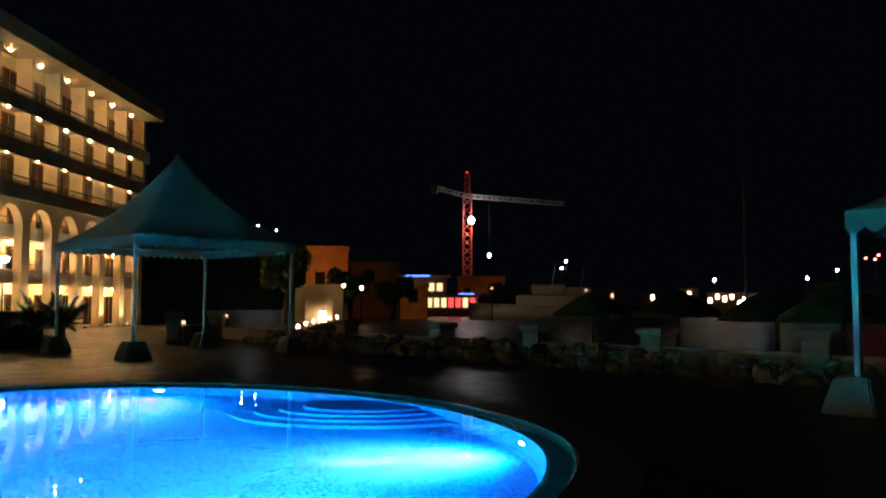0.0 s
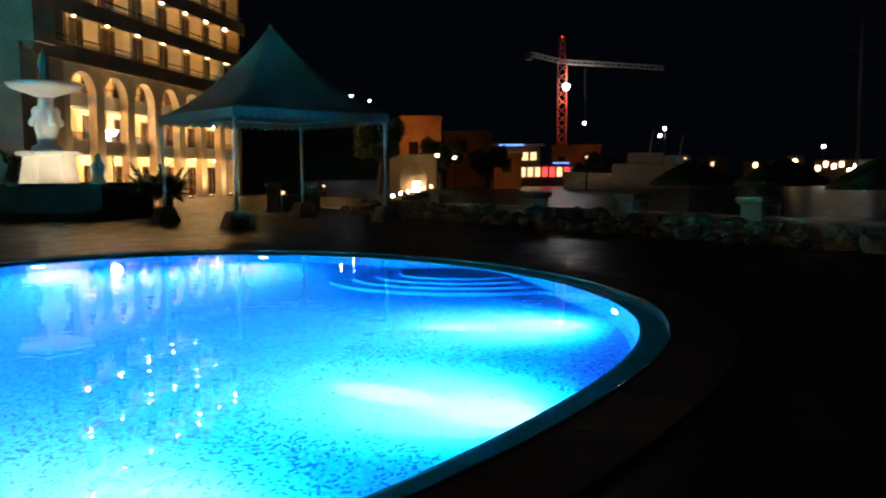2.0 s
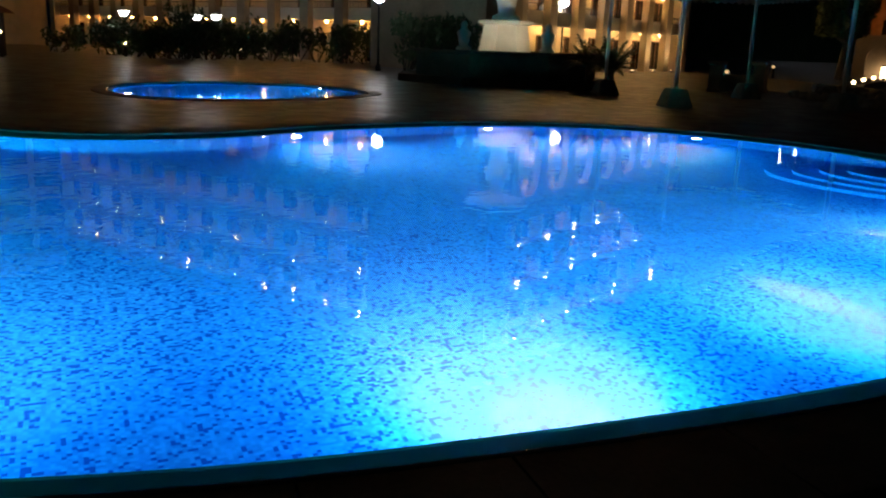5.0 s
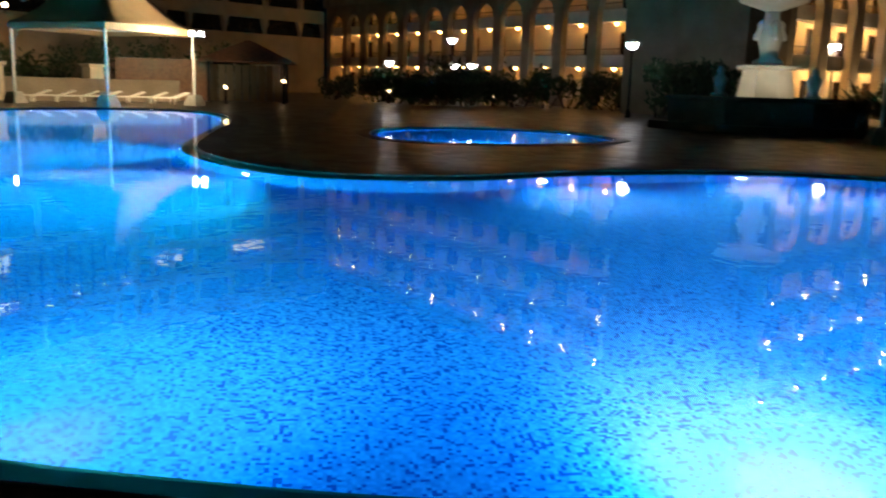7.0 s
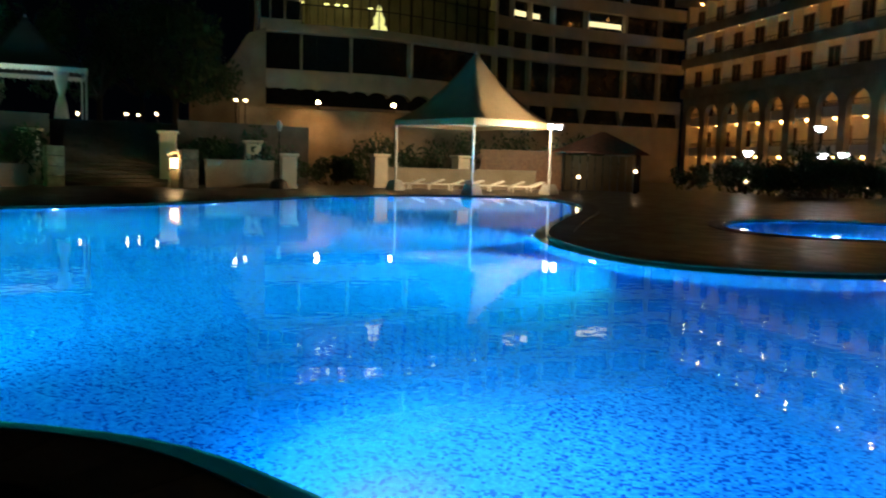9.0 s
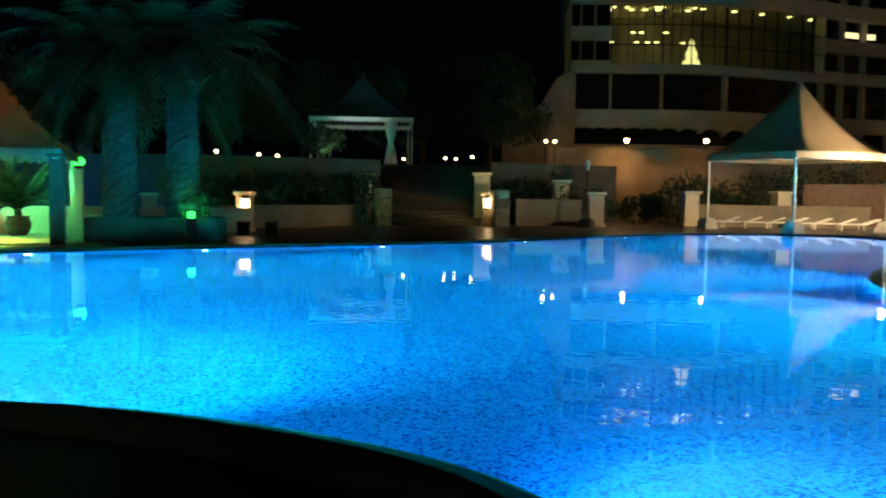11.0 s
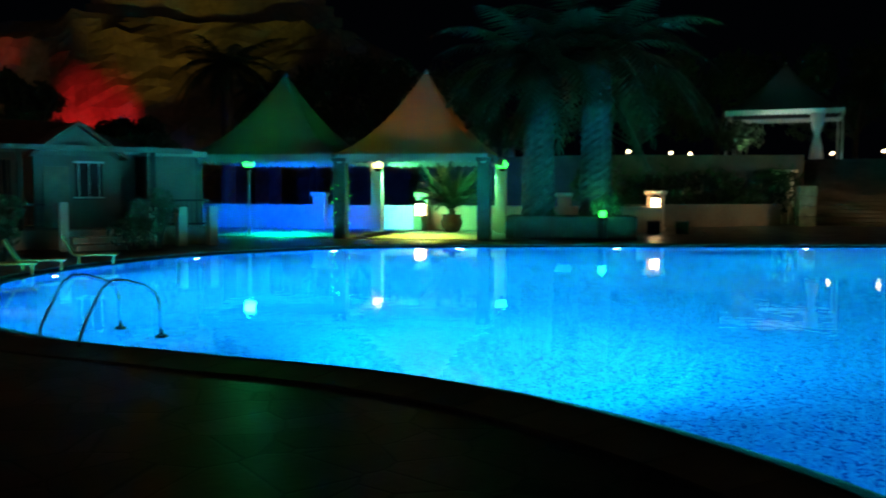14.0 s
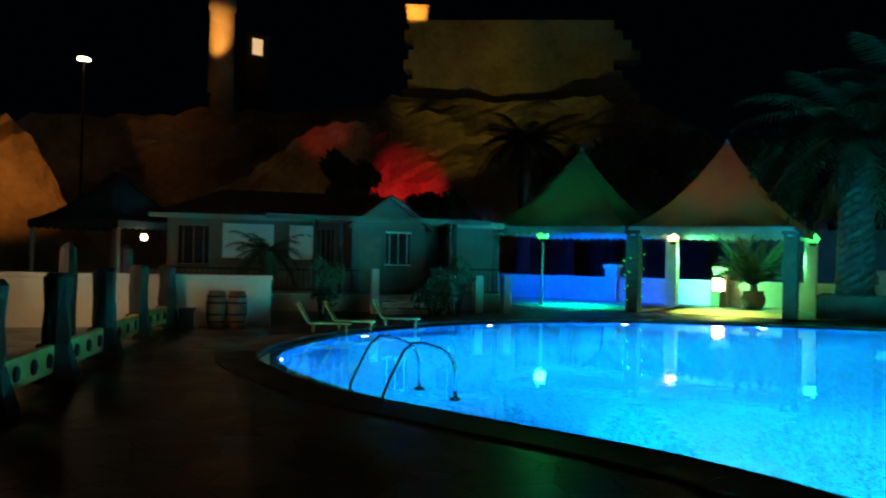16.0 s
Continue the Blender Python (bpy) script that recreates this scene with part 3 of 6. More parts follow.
def bay_box(bm, i, y0, y1, z0, z1, f0=0.0, f1=1.0):
    """A block along one bay of the curve; y runs into the building."""
    a, b = stops[i], stops[i + 1]
    d = (b - a)
    n = Vector((-d.y, d.x)).normalized()
    p, q = a + d * f0, a + d * f1
    vs = [bm.verts.new((*(w + n * y), z)) for z in (z0, z1) for w, y in ((p, y0), (q, y0), (q, y1), (p, y1))]
    for f in ((3, 2, 1, 0), (4, 5, 6, 7), (0, 1, 5, 4), (1, 2, 6, 5), (2, 3, 7, 6), (3, 0, 4, 7)):
        bm.faces.new([vs[k] for k in f])


def glass_pane_mat():
    m = bpy.data.materials.new("clear_hall_glass")
    m.use_nodes = True
    b = m.node_tree.nodes["Principled BSDF"]
    b.inputs["Base Color"].default_value = (0.75, 0.85, 0.6, 1)
    b.inputs["Transmission Weight"].default_value = 1.0
    b.inputs["Roughness"].default_value = 0.02
    b.inputs["IOR"].default_value = 1.02
    return m


M["pane"] = glass_pane_mat()
HALL = range(3, 13)
for z0, z1, y in ((0.0, 5.8, 0.0), (7.4, 8.6, 0.0), (11.5, 12.2, -0.25), (17.0, 18.2, -0.25), (20.6, 22.4, -0.3)):
    for i in range(BAYS):
        bm = bmesh.new()
        bay_box(bm, i, y, 1.0, z0, z1)
        part("wall_panel", bm, M["lime"], centre)
bm = bmesh.new()
for i in range(BAYS):
    bay_box(bm, i, 6.0, 12.0, 0, 22.4)
part("rear_wall", bm, M["lime_dark"], centre)
bm = bmesh.new()
for i in range(BAYS):
    if i not in HALL:
        bay_box(bm, i, -0.1, 1.0, 12.2, 12.5)
        bay_box(bm, i, -0.1, 1.0, 14.1, 15.2)
    bay_box(bm, i, 0.9, 5.99, 11.5, 12.1)
    bay_box(bm, i, 0.9, 5.99, 17.1, 17.5)
part("floor_slab", bm, M["lime"], centre)
for i in range(BAYS):
    bm = bmesh.new()
    if i in HALL:
        bay_box(bm, i, 0.3, 0.34, 12.21, 16.99)
        part("hall_window", bm, M["pane"], centre, "tall clear window of a lit hall").visible_shadow = False
        bm = bmesh.new()
        for f in (0.0, 0.5):
            bay_box(bm, i, 0.2, 0.29, 12.2, 17.0, f, f + (0.09 if f == 0 and i % 3 == 0 else 0.04))
        for zt in (13.75, 15.35):
            bay_box(bm, i, 0.2, 0.29, zt, zt + 0.09, 0.03, 1.0)
        part("mullion", bm, M["iron"], centre)
    else:
        for z0, z1 in ((12.51, 14.09), (15.21, 16.99)):
            bm = bmesh.new()
            bay_box(bm, i, 0.5, 0.6, z0, z1, 0.06, 0.98)
            part("window", bm, M["glass"], centre)
        bm = bmesh.new()
        bay_box(bm, i, 0.0, 0.9, 12.5, 17.0, 0.0, 0.06)
        part("column", bm, M["lime"], centre)
    for z0, z1 in ((8.6, 11.5), (18.2, 20.6)):
        bm = bmesh.new()
        bay_box(bm, i, 0.6, 0.7, z0 + 0.003, z1 - 0.003, 0.0, 1.0)
        part("window", bm, M["glass"], centre, "dark ribbon window")
        if i % 3 == 0 or i > 12:
            bm = bmesh.new()
            bay_box(bm, i, 0.02, 0.58, z0, z1, 0.0, 0.09)
            part("column", bm, M["lime"], centre)
    # arcade of half-round openings over the retaining wall, plain dark windows in the last bays
    bm = bmesh.new()
    bay_box(bm, i, 0.55, 0.65, 5.803, 7.397)
    part("window", bm, M["glass"], centre)
    a, b = stops[i], stops[i + 1]
    d, n = b - a, Vector((-(b - a).y, (b - a).x)).normalized()
    bm = bmesh.new()
    seg, w = 12, d.length
    half = 1.5 if i < 12 else w * 0.45
    lo, hi = [], []
    for k in range(seg + 1):
        x = w * k / seg
        inside = abs(x - w / 2) < half
        zz = 5.8 + (math.sqrt(max(0, 1 - ((x - w / 2) / half) ** 2)) * 1.35 if i < 12 else 1.5) if inside else 5.8
        for lst, z in ((lo, zz), (hi, 7.4)):
            p = a + d * (k / seg)
            lst.append((bm.verts.new((*p, z)), bm.verts.new((*(p + n * 0.5), z))))
    for k in range(seg):
        bm.faces.new((lo[k][0], lo[k + 1][0], hi[k + 1][0], hi[k][0]))
        bm.faces.new((lo[k + 1][1], lo[k][1], hi[k][1], hi[k + 1][1]))
        bm.faces.new((lo[k][1], lo[k + 1][1], lo[k + 1][0], lo[k][0]))
    part("arch_spandrel", bm, M["lime"], centre)
# lamps in the hall and a few lit windows
rng = random.Random(4)
hall_lamp = part("hall_lamp", lathe([(0.05, 0), (0.22, -0.05), (0.2, -0.12), (0.05, -0.16)], 10), M["hall"], centre)
for i in HALL:
    for k in range(4 if i < 8 else 1):
        p = stops[i] + (stops[i + 1] - stops[i]) * rng.random()
        d = stops[i + 1] - stops[i]
        n = Vector((-d.y, d.x)).normalized()
        p = p + n * (1.3 + 1.0 * k)
        again(hall_lamp, Matrix.Translation((*p, 17.05 if k < 2 else 14.6 if k == 2 else 15.6)))
bpy.data.objects.remove(hall_lamp)
p = stops[7] * 0.3 + stops[8] * 0.7
ch = thing("chandelier", pose(p.x - 2.2, p.y, 0), "large glowing tiered crystal chandelier in the hall", "chandelier")
smooth(part("crystal_tiers", lathe([(0.05, 12.0), (0.35, 12.1), (0.75, 12.4), (0.7, 12.8), (0.45, 13.0), (0.5, 13.5), (0.25, 13.9), (0.2, 14.4), (0.05, 14.7)], 16), M["hall_dim"], ch))
part("chain", rod((0, 0, 14.7), (0, 0, 16.5), 0.03), M["iron"], ch)
for i, f0, f1 in ((14, 0.1, 0.9), (15, 0.1, 0.5), (17, 0.1, 0.95)):
    bm = bmesh.new()
    bay_box(bm, i, 0.46, 0.49, 15.6, 16.1, f0, f1)
    part("lit_lamp_strip", bm, M["hall_dim"], centre, "yellow light behind a window")

# retaining wall below the curved building, with wall lamps on top
RET = [at(88.5, 60), at(84, 60.5), at(79, 61), at(74.5, 62), at(69.5, 64)]
bm = bmesh.new()
for a, b in zip(RET, RET[1:]):
    d = (b - a).normalized()
    n = Vector((-d.y, d.x, 0)) * 0.6
    vs = [bm.verts.new(p + Vector((0, 0, z))) for z in (0, 5.0) for p in (a, b, b + n, a + n)]
    for f in ((3, 2, 1, 0), (4, 5, 6, 7), (0, 1, 5, 4), (1, 2, 6, 5), (2, 3, 7, 6), (3, 0, 4, 7)):
        bm.faces.new([vs[k] for k in f])
tagged(part("retaining_wall", bm, M["lime_dark"]), "tall brown stone retaining wall under the curved building", "wall", kind="structure")


def wall_lamp(p, r=0.2, material="warm_big", label="small glowing globe lamp on a short post", stand=0.35, group="globe lamps"):
    e = thing("globe_lamp", pose(*p), label, "lamp", group)
    part("post", lathe([(0.07, -stand), (0.05, -stand + 0.06), (0.04, -0.05), (0.08, 0.0)], 10), M["iron"], e)
    smooth(part("globe", lathe([(0.05, 0.004), (r * 0.8, r * 0.35), (r, r), (r * 0.75, r * 1.6), (0.04, r * 1.95)], 14), M[material], e, "glowing glass globe"))
    part("cap", lathe([(r * 0.7, r * 1.75), (r * 0.4, r * 2.1), (0.03, r * 2.4)], 12), M["iron"], e)
    return e


for b in (83.4, 78.4):
    wall_lamp(at(b, 60.9 if b > 80 else 61.3, 5.35), 0.15, "warm_strong")
    spot(at(b, 58.6, 5.0), at(b + 1, 60.6, 1.5), 260 if b > 80 else 110, (1, 0.5, 0.16), 150, 0.9)

# plain end wall with a rising gable line beside the curved building
bm = bmesh.new()
prof = [(91.6, 6.6), (90.6, 7.4), (89.4, 8.2), (88.6, 9.6), (88.0, 10.8), (86.8, 11.4)]
rows = []
for b, z in prof:
    rows.append([bm.verts.new(at(b, 67, 0)), bm.verts.new(at(b, 67, z)), bm.verts.new(at(b, 67.6, z)), bm.verts.new(at(b, 67.6, 0))])
for p, q in zip(rows, rows[1:]):
    for k in range(3):
        bm.faces.new((p[k], q[k], q[k + 1], p[k + 1]))
bm.faces.new(rows[0])
bm.faces.new(rows[-1][::-1])
bmesh.ops.recalc_face_normals(bm, faces=bm.faces[:])
tagged(part("gable_wall", bm, M["lime_dark"]), "plain tan rendered wall with a curved sloping top", "wall", kind="structure")
spot(at(88.4, 57.6, 5.6), at(89.2, 67, 8.0), 140, (1, 0.6, 0.3), 120, 1.0)

# upper terrace behind the pool, with hedge and stairs
bm = bmesh.new()
TER = [at(84, 52), at(92.3, 47), at(92.3, 54), at(99.8, 54), at(99.8, 46), at(112, 44), at(122, 48), at(122, 78), at(100, 80), at(89, 70)]
top = [bm.verts.new(p + Vector((0, 0, 3.4))) for p in TER]
low = [bm.verts.new(p) for p in TER]
bm.faces.new(top)
for i in range(len(TER)):
    j = (i + 1) % len(TER)
    bm.faces.new((low[i], low[j], top[j], top[i]))
bmesh.ops.recalc_face_normals(bm, faces=bm.faces[:])
tagged(part("terrace", bm, M["dark_stone"]), "raised stone garden terrace behind the pool", "terrace", kind="structure")
a, b = at(92.6, 43.5), at(99.5, 43.0)
d, up = (b - a), ((a + b) / 2).normalized()
stair = thing("stone_stair", pose(0, 0, 0), "wide dark stone stair up to the terrace", "stairs", kind="structure")
for k in range(19):
    bm = bmesh.new()
    p = a + up * 0.55 * k
    q = b + up * 0.55 * k
    vs = [bm.verts.new(w + Vector((0, 0, z))) for z in (0.0, 0.18 * (k + 1)) for w in (p, q, q + up * (0.55 if k < 18 else 1.5), p + up * (0.55 if k < 18 else 1.5))]
    for f in ((3, 2, 1, 0), (4, 5, 6, 7), (0, 1, 5, 4), (1, 2, 6, 5), (2, 3, 7, 6), (3, 0, 4, 7)):
        bm.faces.new([vs[x] for x in f])
    bmesh.ops.recalc_face_normals(bm, faces=bm.faces[:])
    part("step", bm, M["dark_stone"], stair)


def pier(p, h, w=0.5, label="square cream stone pier with a moulded cap", rz=0.0, material="cream", group="garden piers"):
    e = thing("pier", pose(p[0], p[1], 0, 0, 0, rz), label, "pier", group)
    part("base", cubed(-w * 0.58, -w * 0.58, 0, w * 0.58, w * 0.58, 0.16, 0.02), M[material], e)
    part("shaft", cubed(-w / 2, -w / 2, 0.161, w / 2, w / 2, h - 0.2, 0.015), M[material], e)
    part("cap", lathe([(w * 0.71, 0), (w * 0.86, 0.06), (w * 0.92, 0.13), (w * 0.86, 0.2)], 4, m=Matrix.Translation((0, 0, h - 0.2)) @ pose(0, 0, 0, 0, 0, 45)), M[material], e)
    return e


def low_wall(a, b, h, thick, material, label, cap=True):
    a, b = Vector(a), Vector(b)
    L = (b - a).length
    e = thing("low_wall", pose(a.x, a.y, 0, 0, 0, math.degrees(math.atan2(b.y - a.y, b.x - a.x))), label, "wall", kind="structure")
    part("wall", cubed(0, -thick / 2, 0, L, thick / 2, h - 0.1), M[material], e)
    if cap:
        part("coping", cubed(-0.03, -thick / 2 - 0.05, h - 0.099, L + 0.03, thick / 2 + 0.05, h, 0.015), M[material], e)
    return e


for b, d, h in ((100.9, 45, 2.66), (92.9, 44.6, 2.75), (87.6, 47, 2.45), (85.3, 45, 1.8), (79.3, 49.5, 1.95), (73.8, 51, 2.0)):
    pier(at(b, d), h, 0.75 if d < 46 else 0.8, rz=90 - b)
for b in (99.6, 91.7):
    e = thing("rough_pillar", pose(*at(b, 42.0), 0, 0, 20), "rough brown stone block pillar beside the stair", "pillar", "stair pillars")
    rr = random.Random(int(b))
    for k in range(4):
        part("stone", cubed(-0.42 - rr.random() * 0.06, -0.38, k * 0.46 + 0.002, 0.42 + rr.random() * 0.06, 0.38, k * 0.46 + 0.455, 0.05), M["rubble"], e)
low_wall(at(90.6, 44.2), at(86.3, 44.8), 1.4, 0.4, "lime_dark", "low tan planter wall beside the stair")
low_wall(at(79.0, 49.6), at(68.8, 52.0), 1.2, 0.4, "lime_dark", "low tan wall behind the tent")
low_wall(at(72.5, 54), at(66.8, 54.5), 2.55, 0.4, "wood", "brown wooden screen behind the loungers", cap=False)
low_wall(at(110.5, 37), at(101.2, 42.5), 1.0, 0.4, "lime_dark", "low tan garden wall")


def lantern(p, z, label, w=0.34, h=0.42, material="warm_big"):
    e = thing("lantern", pose(p[0], p[1], z, 0, 0, 20), label, "lantern", "lanterns")
    part("floor_plate", cubed(-w / 2, -w / 2, 0, w / 2, w / 2, 0.04), M["iron"], e)
    part("flame_glass", cubed(-w * 0.4, -w * 0.4, 0.041, w * 0.4, w * 0.4, h, 0.02), M[material], e, "glowing frosted glass")
    part("hood", lathe([(w * 0.8, h + 0.001), (w * 0.45, h + 0.12), (0.03, h + 0.16)], 4, m=pose(0, 0, 0, 0, 0, 45)), M["iron"], e)
    for sx in (-1, 1):
        for sy in (-1, 1):
            part("corner_bar", cubed(sx * w / 2 - 0.02, sy * w / 2 - 0.02, 0.041, sx * w / 2 + 0.02, sy * w / 2 + 0.02, h), M["iron"], e)
    return e


def pedestal_lantern(p, z, label):
    """A short cream pier that carries a lamp on its face."""
    pier(p, z + 0.6, 0.55, "cream pier behind a glowing lantern")
    q = Vector((p[0], p[1], 0)) * (1 - 0.62 / Vector((p[0], p[1], 0)).length)
    e = thing("lantern_stand", pose(q.x, q.y, 0), "small dark plinth under a lantern", "plinth", "lantern plinths")
    part("plinth", cubed(-0.2, -0.2, 0, 0.2, 0.2, z - 0.2, 0.02), M["lime_dark"], e)
    lantern(q, z - 0.198, label, 0.4, 0.5)
    g = q * (1 - 0.5 / q.length)
    spot((g.x, g.y, z + 0.3), (p[0] * 1.06, p[1] * 1.06, 0.6), 130, (1, 0.6, 0.22), 160, 1.0, 0.15)


pedestal_lantern(at(92.5, 43.0), 1.1, "glowing warm lantern on a plinth beside the stair")
pedestal_lantern(at(108.7, 34.5), 1.0, "glowing warm lantern on a plinth at the pool side")
for b, d, z in ((110.5, 50, 3.75), (107.8, 56, 3.9), (106.6, 56, 3.85), (98.2, 58, 3.85), (95.4, 58, 3.95), (94.7, 60, 4.0), (93.6, 57, 4.0), (88.7, 58, 5.15), (88.1, 58, 5.15)):
    if z < 4.5:
        wall_lamp(at(b, d, z), 0.1, stand=z - 3.39)
    else:
        wall_lamp(at(b, d, z), 0.11, stand=z - 0.0)


# ---- planting ----
def leaf_clump(bm, c, r, n, rnd, size):
    for _ in range(n):
        v = Vector((rnd.gauss(0, 1), rnd.gauss(0, 1), rnd.gauss(0, 0.8)))
        p = c + v.normalized() * r * rnd.random() ** 0.4
        q = Euler((rnd.random() * 6.3, rnd.random() * 6.3, rnd.random() * 6.3)).to_matrix()
        s = size * (0.6 + 0.8 * rnd.random())
        a = [p + q @ Vector(w) * s for w in ((-0.5, 0, 0), (0, 0.22, 0.05), (0.6, 0, 0), (0, -0.22, 0.05))]
        bm.faces.new([bm.verts.new(w) for w in a])


def shrub(m, w, h, label, seed=1, material="leaf_dark", n=9, leaves=90, size=0.3, name="shrub"):
    e = thing(name, m, label, "shrub", "garden shrubs")
    rnd = random.Random(seed)
    bm = bmesh.new()
    wood = bmesh.new()
    for _ in range(n):
        c = Vector((rnd.uniform(-0.5, 0.5) * w, rnd.uniform(-0.4, 0.4) * w * 0.6, h * rnd.uniform(0.3, 0.8)))
        rod((c.x * 0.3, c.y * 0.3, 0), c, 0.04, 0.015, 6, wood)
        leaf_clump(bm, c, min(w, h) * 0.3, leaves, rnd, size)
    part("stem", wood, M["bark"], e)
    part("foliage", bm, M[material], e)
    return e


def frond(bm, base, heading, length, rise, droop, rnd, leaflets=22, width=0.55):
    """One feathered palm leaf."""
    h = Vector((math.cos(heading), math.sin(heading), 0))
    side = Vector((-h.y, h.x, 0))
    prev = None
    for i in range(leaflets + 1):
        u = i / leaflets
        p = base + h * length * u * (1 - 0.25 * u * droop) + Vector((0, 0, length * (rise * u - droop * u * u)))
        if prev is not None:
            w = width * math.sin(math.pi * min(1, 0.12 + 0.86 * u)) + 0.05
            d = (p - prev)
            for sgn in (-1, 1):
                tip = p + side * sgn * w + d * 1.4 + Vector((0, 0, -0.35 * w + rnd.uniform(-0.05, 0.05)))
                bm.faces.new([bm.verts.new(x) for x in (prev, p, tip)])
            s2 = side * 0.02
            bm.faces.new([bm.verts.new(x) for x in (prev - s2, prev + s2, p + s2, p - s2)])
        prev = p


def palm(m, trunk, r, fronds, length, label, seed, name="palm_tree", pot=False, upright=0.0):
    e = thing(name, m, label, "palm", "palms")
    rnd = random.Random(seed)
    z0 = 0.0
    if pot:
        smooth(part("pot", lathe([(0.24, 0), (0.38, 0.2), (0.42, 0.42), (0.34, 0.62), (0.38, 0.68), (0.33, 0.67)], 18), M["pot"], e, "glazed round pot"))
        z0 = 0.6
    prof = []
    n = max(3, int(trunk / 0.13))
    for i in range(n + 1):
        u = i / n
        prof.append((r * (1.15 - 0.25 * u) * (1.0 if i % 2 else 1.05), z0 + trunk * u))
    tr = lathe(prof, 14)
    for i, v in enumerate(tr.verts):
        k = 1.0 + (0.09 if (i // 14 + i % 14) % 2 else -0.02) + rnd.uniform(-0.03, 0.03)
        v.co.x, v.co.y = v.co.x * k, v.co.y * k
        v.co.z += rnd.uniform(-0.02, 0.02)
    part("trunk", tr, M["bark"], e, "rough trunk with old leaf bases")
    bm = bmesh.new()
    for k in range(fronds):
        tier = k / fronds
        frond(bm, Vector((0, 0, z0 + trunk)), k * 2.399 + rnd.uniform(-0.2, 0.2), length * rnd.uniform(0.8, 1.1),
              0.95 + upright - 0.95 * tier + rnd.uniform(-0.08, 0.08), 0.55 - 0.3 * upright + 0.25 * tier, rnd, 24, length * 0.16)
    part("crown", bm, M["leaf"], e, "feathery green palm fronds")
    return e


palm(pose(*at(116.4, 28.6, 0.3)), 5.4, 0.46, 38, 4.5, "tall date palm with a thick rough trunk in a stone planter", 3)
palm(pose(*at(112.6, 28.8, 0.3)), 5.8, 0.46, 40, 4.7, "tall date palm with a thick rough trunk in a stone planter", 5)
e = thing("planter", pose(*at(114.2, 28.7), 0, 0, 24), "low brown stone planter under two palms", "planter")
for q in ((-1.1, -2.1, 1.1, -1.8), (-1.1, 1.8, 1.1, 2.1), (-1.1, -1.797, -0.8, 1.797), (0.8, -1.797, 1.1, 1.797)):
    part("planter_wall", cubed(q[0], q[1], 0, q[2], q[3], 0.75, 0.02), M["dark_stone"], e)
part("soil", cubed(-0.797, -1.797, 0.01, 0.797, 1.797, 0.6), M["bark"], e)
shrub(pose(*at(112.0, 28.2, 0.6)), 1.0, 0.9, "small green-lit shrub in the palm planter", 8, n=5, leaves=60, size=0.2)
palm(pose(*at(122.2, 31.8)), 0.3, 0.12, 44, 1.6, "potted sago palm against the low wall", 9, "potted_palm", pot=True, upright=0.6)
palm(pose(*at(24.2, 33.0)), 0.8, 0.13, 34, 1.15, "small palm beside the fountain", 12, "small_palm", upright=0.5)
palm(pose(*at(25.6, 34.5)), 0.9, 0.13, 34, 1.15, "small palm beside the fountain", 14, "small_palm", upright=0.5)
palm(pose(*at(154.2, 21.5, 0.55)), 1.1, 0.13, 26, 1.2, "small dark palm on the bar terrace", 15, "small_palm")
for i, (b, d, w, h, s) in enumerate(((89.2, 46.5, 4.5, 2.8, 1), (87.6, 48, 4.0, 3.3, 2), (91.0, 46.5, 2.2, 2.6, 3), (102.8, 44, 3.5, 2.8, 4),
                                     (105.5, 42.5, 4.5, 3.0, 5), (108.2, 41, 4.0, 2.6, 6), (111, 39, 3.5, 2.6, 7), (82.6, 52, 3.5, 1.8, 8),
                                     (80.6, 53, 3.5, 2.0, 9), (78.6, 55, 4.5, 3.2, 14), (75.4, 56, 4.5, 3.6, 15), (69.0, 57, 5.0, 3.9, 16), (65.8, 58.5, 4.5, 3.6, 17), (52.2, 57, 4.0, 2.4, 10), (50.4, 57, 2.6, 2.6, 11), (53.6, 57, 2.2, 2.0, 12), (77, 56, 4, 2.2, 13))):
    shrub(pose(*at(b, d), 0, 0, b), w, h, "dense dark green garden shrub", s)
shrub(pose(*at(103.4, 52, 3.4)), 2.6, 2.6, "pale green round bush beside the terrace tent", 21, material="leaf", n=10)
shrub(pose(*at(51.8, 56.3, 0), 0, 0, 50), 3.0, 3.4, "tall yellow-green leafy plant in a dark planter", 22, material="leaf", n=10)
for i in range(7):
    b = 40.0 + i * 3.2
    d = 66 + 4 * math.sin(i * 2.1)
    shrub(pose(*at(b, d), 0, 0, b), 3.4, 1.6 + 0.9 * abs(math.sin(i * 1.7)), "dark clipped hedge plant before the hotel wing", 40 + i, n=8, leaves=70, size=0.35, name="hedge_plant")
for i in range(4):
    shrub(pose(*at(33.2 + i * 1.5, 49), 0, 0, 35), 2.6, 3.2, "dark clipped hedge plant before the hotel wing", 60 + i, n=8, leaves=80, size=0.35, name="hedge_plant")
for i in range(11):
    b = 38.4 + i * 1.65
    shrub(pose(*at(b, 60 - 0.5 * (i % 3)), 0, 0, b), 3.4, 2.3 + 0.5 * (i * 7 % 4) / 3, "dark leafy hedge shrub before the hotel arcade", 140 + i, n=9, leaves=80, size=0.32, name="hedge_plant")
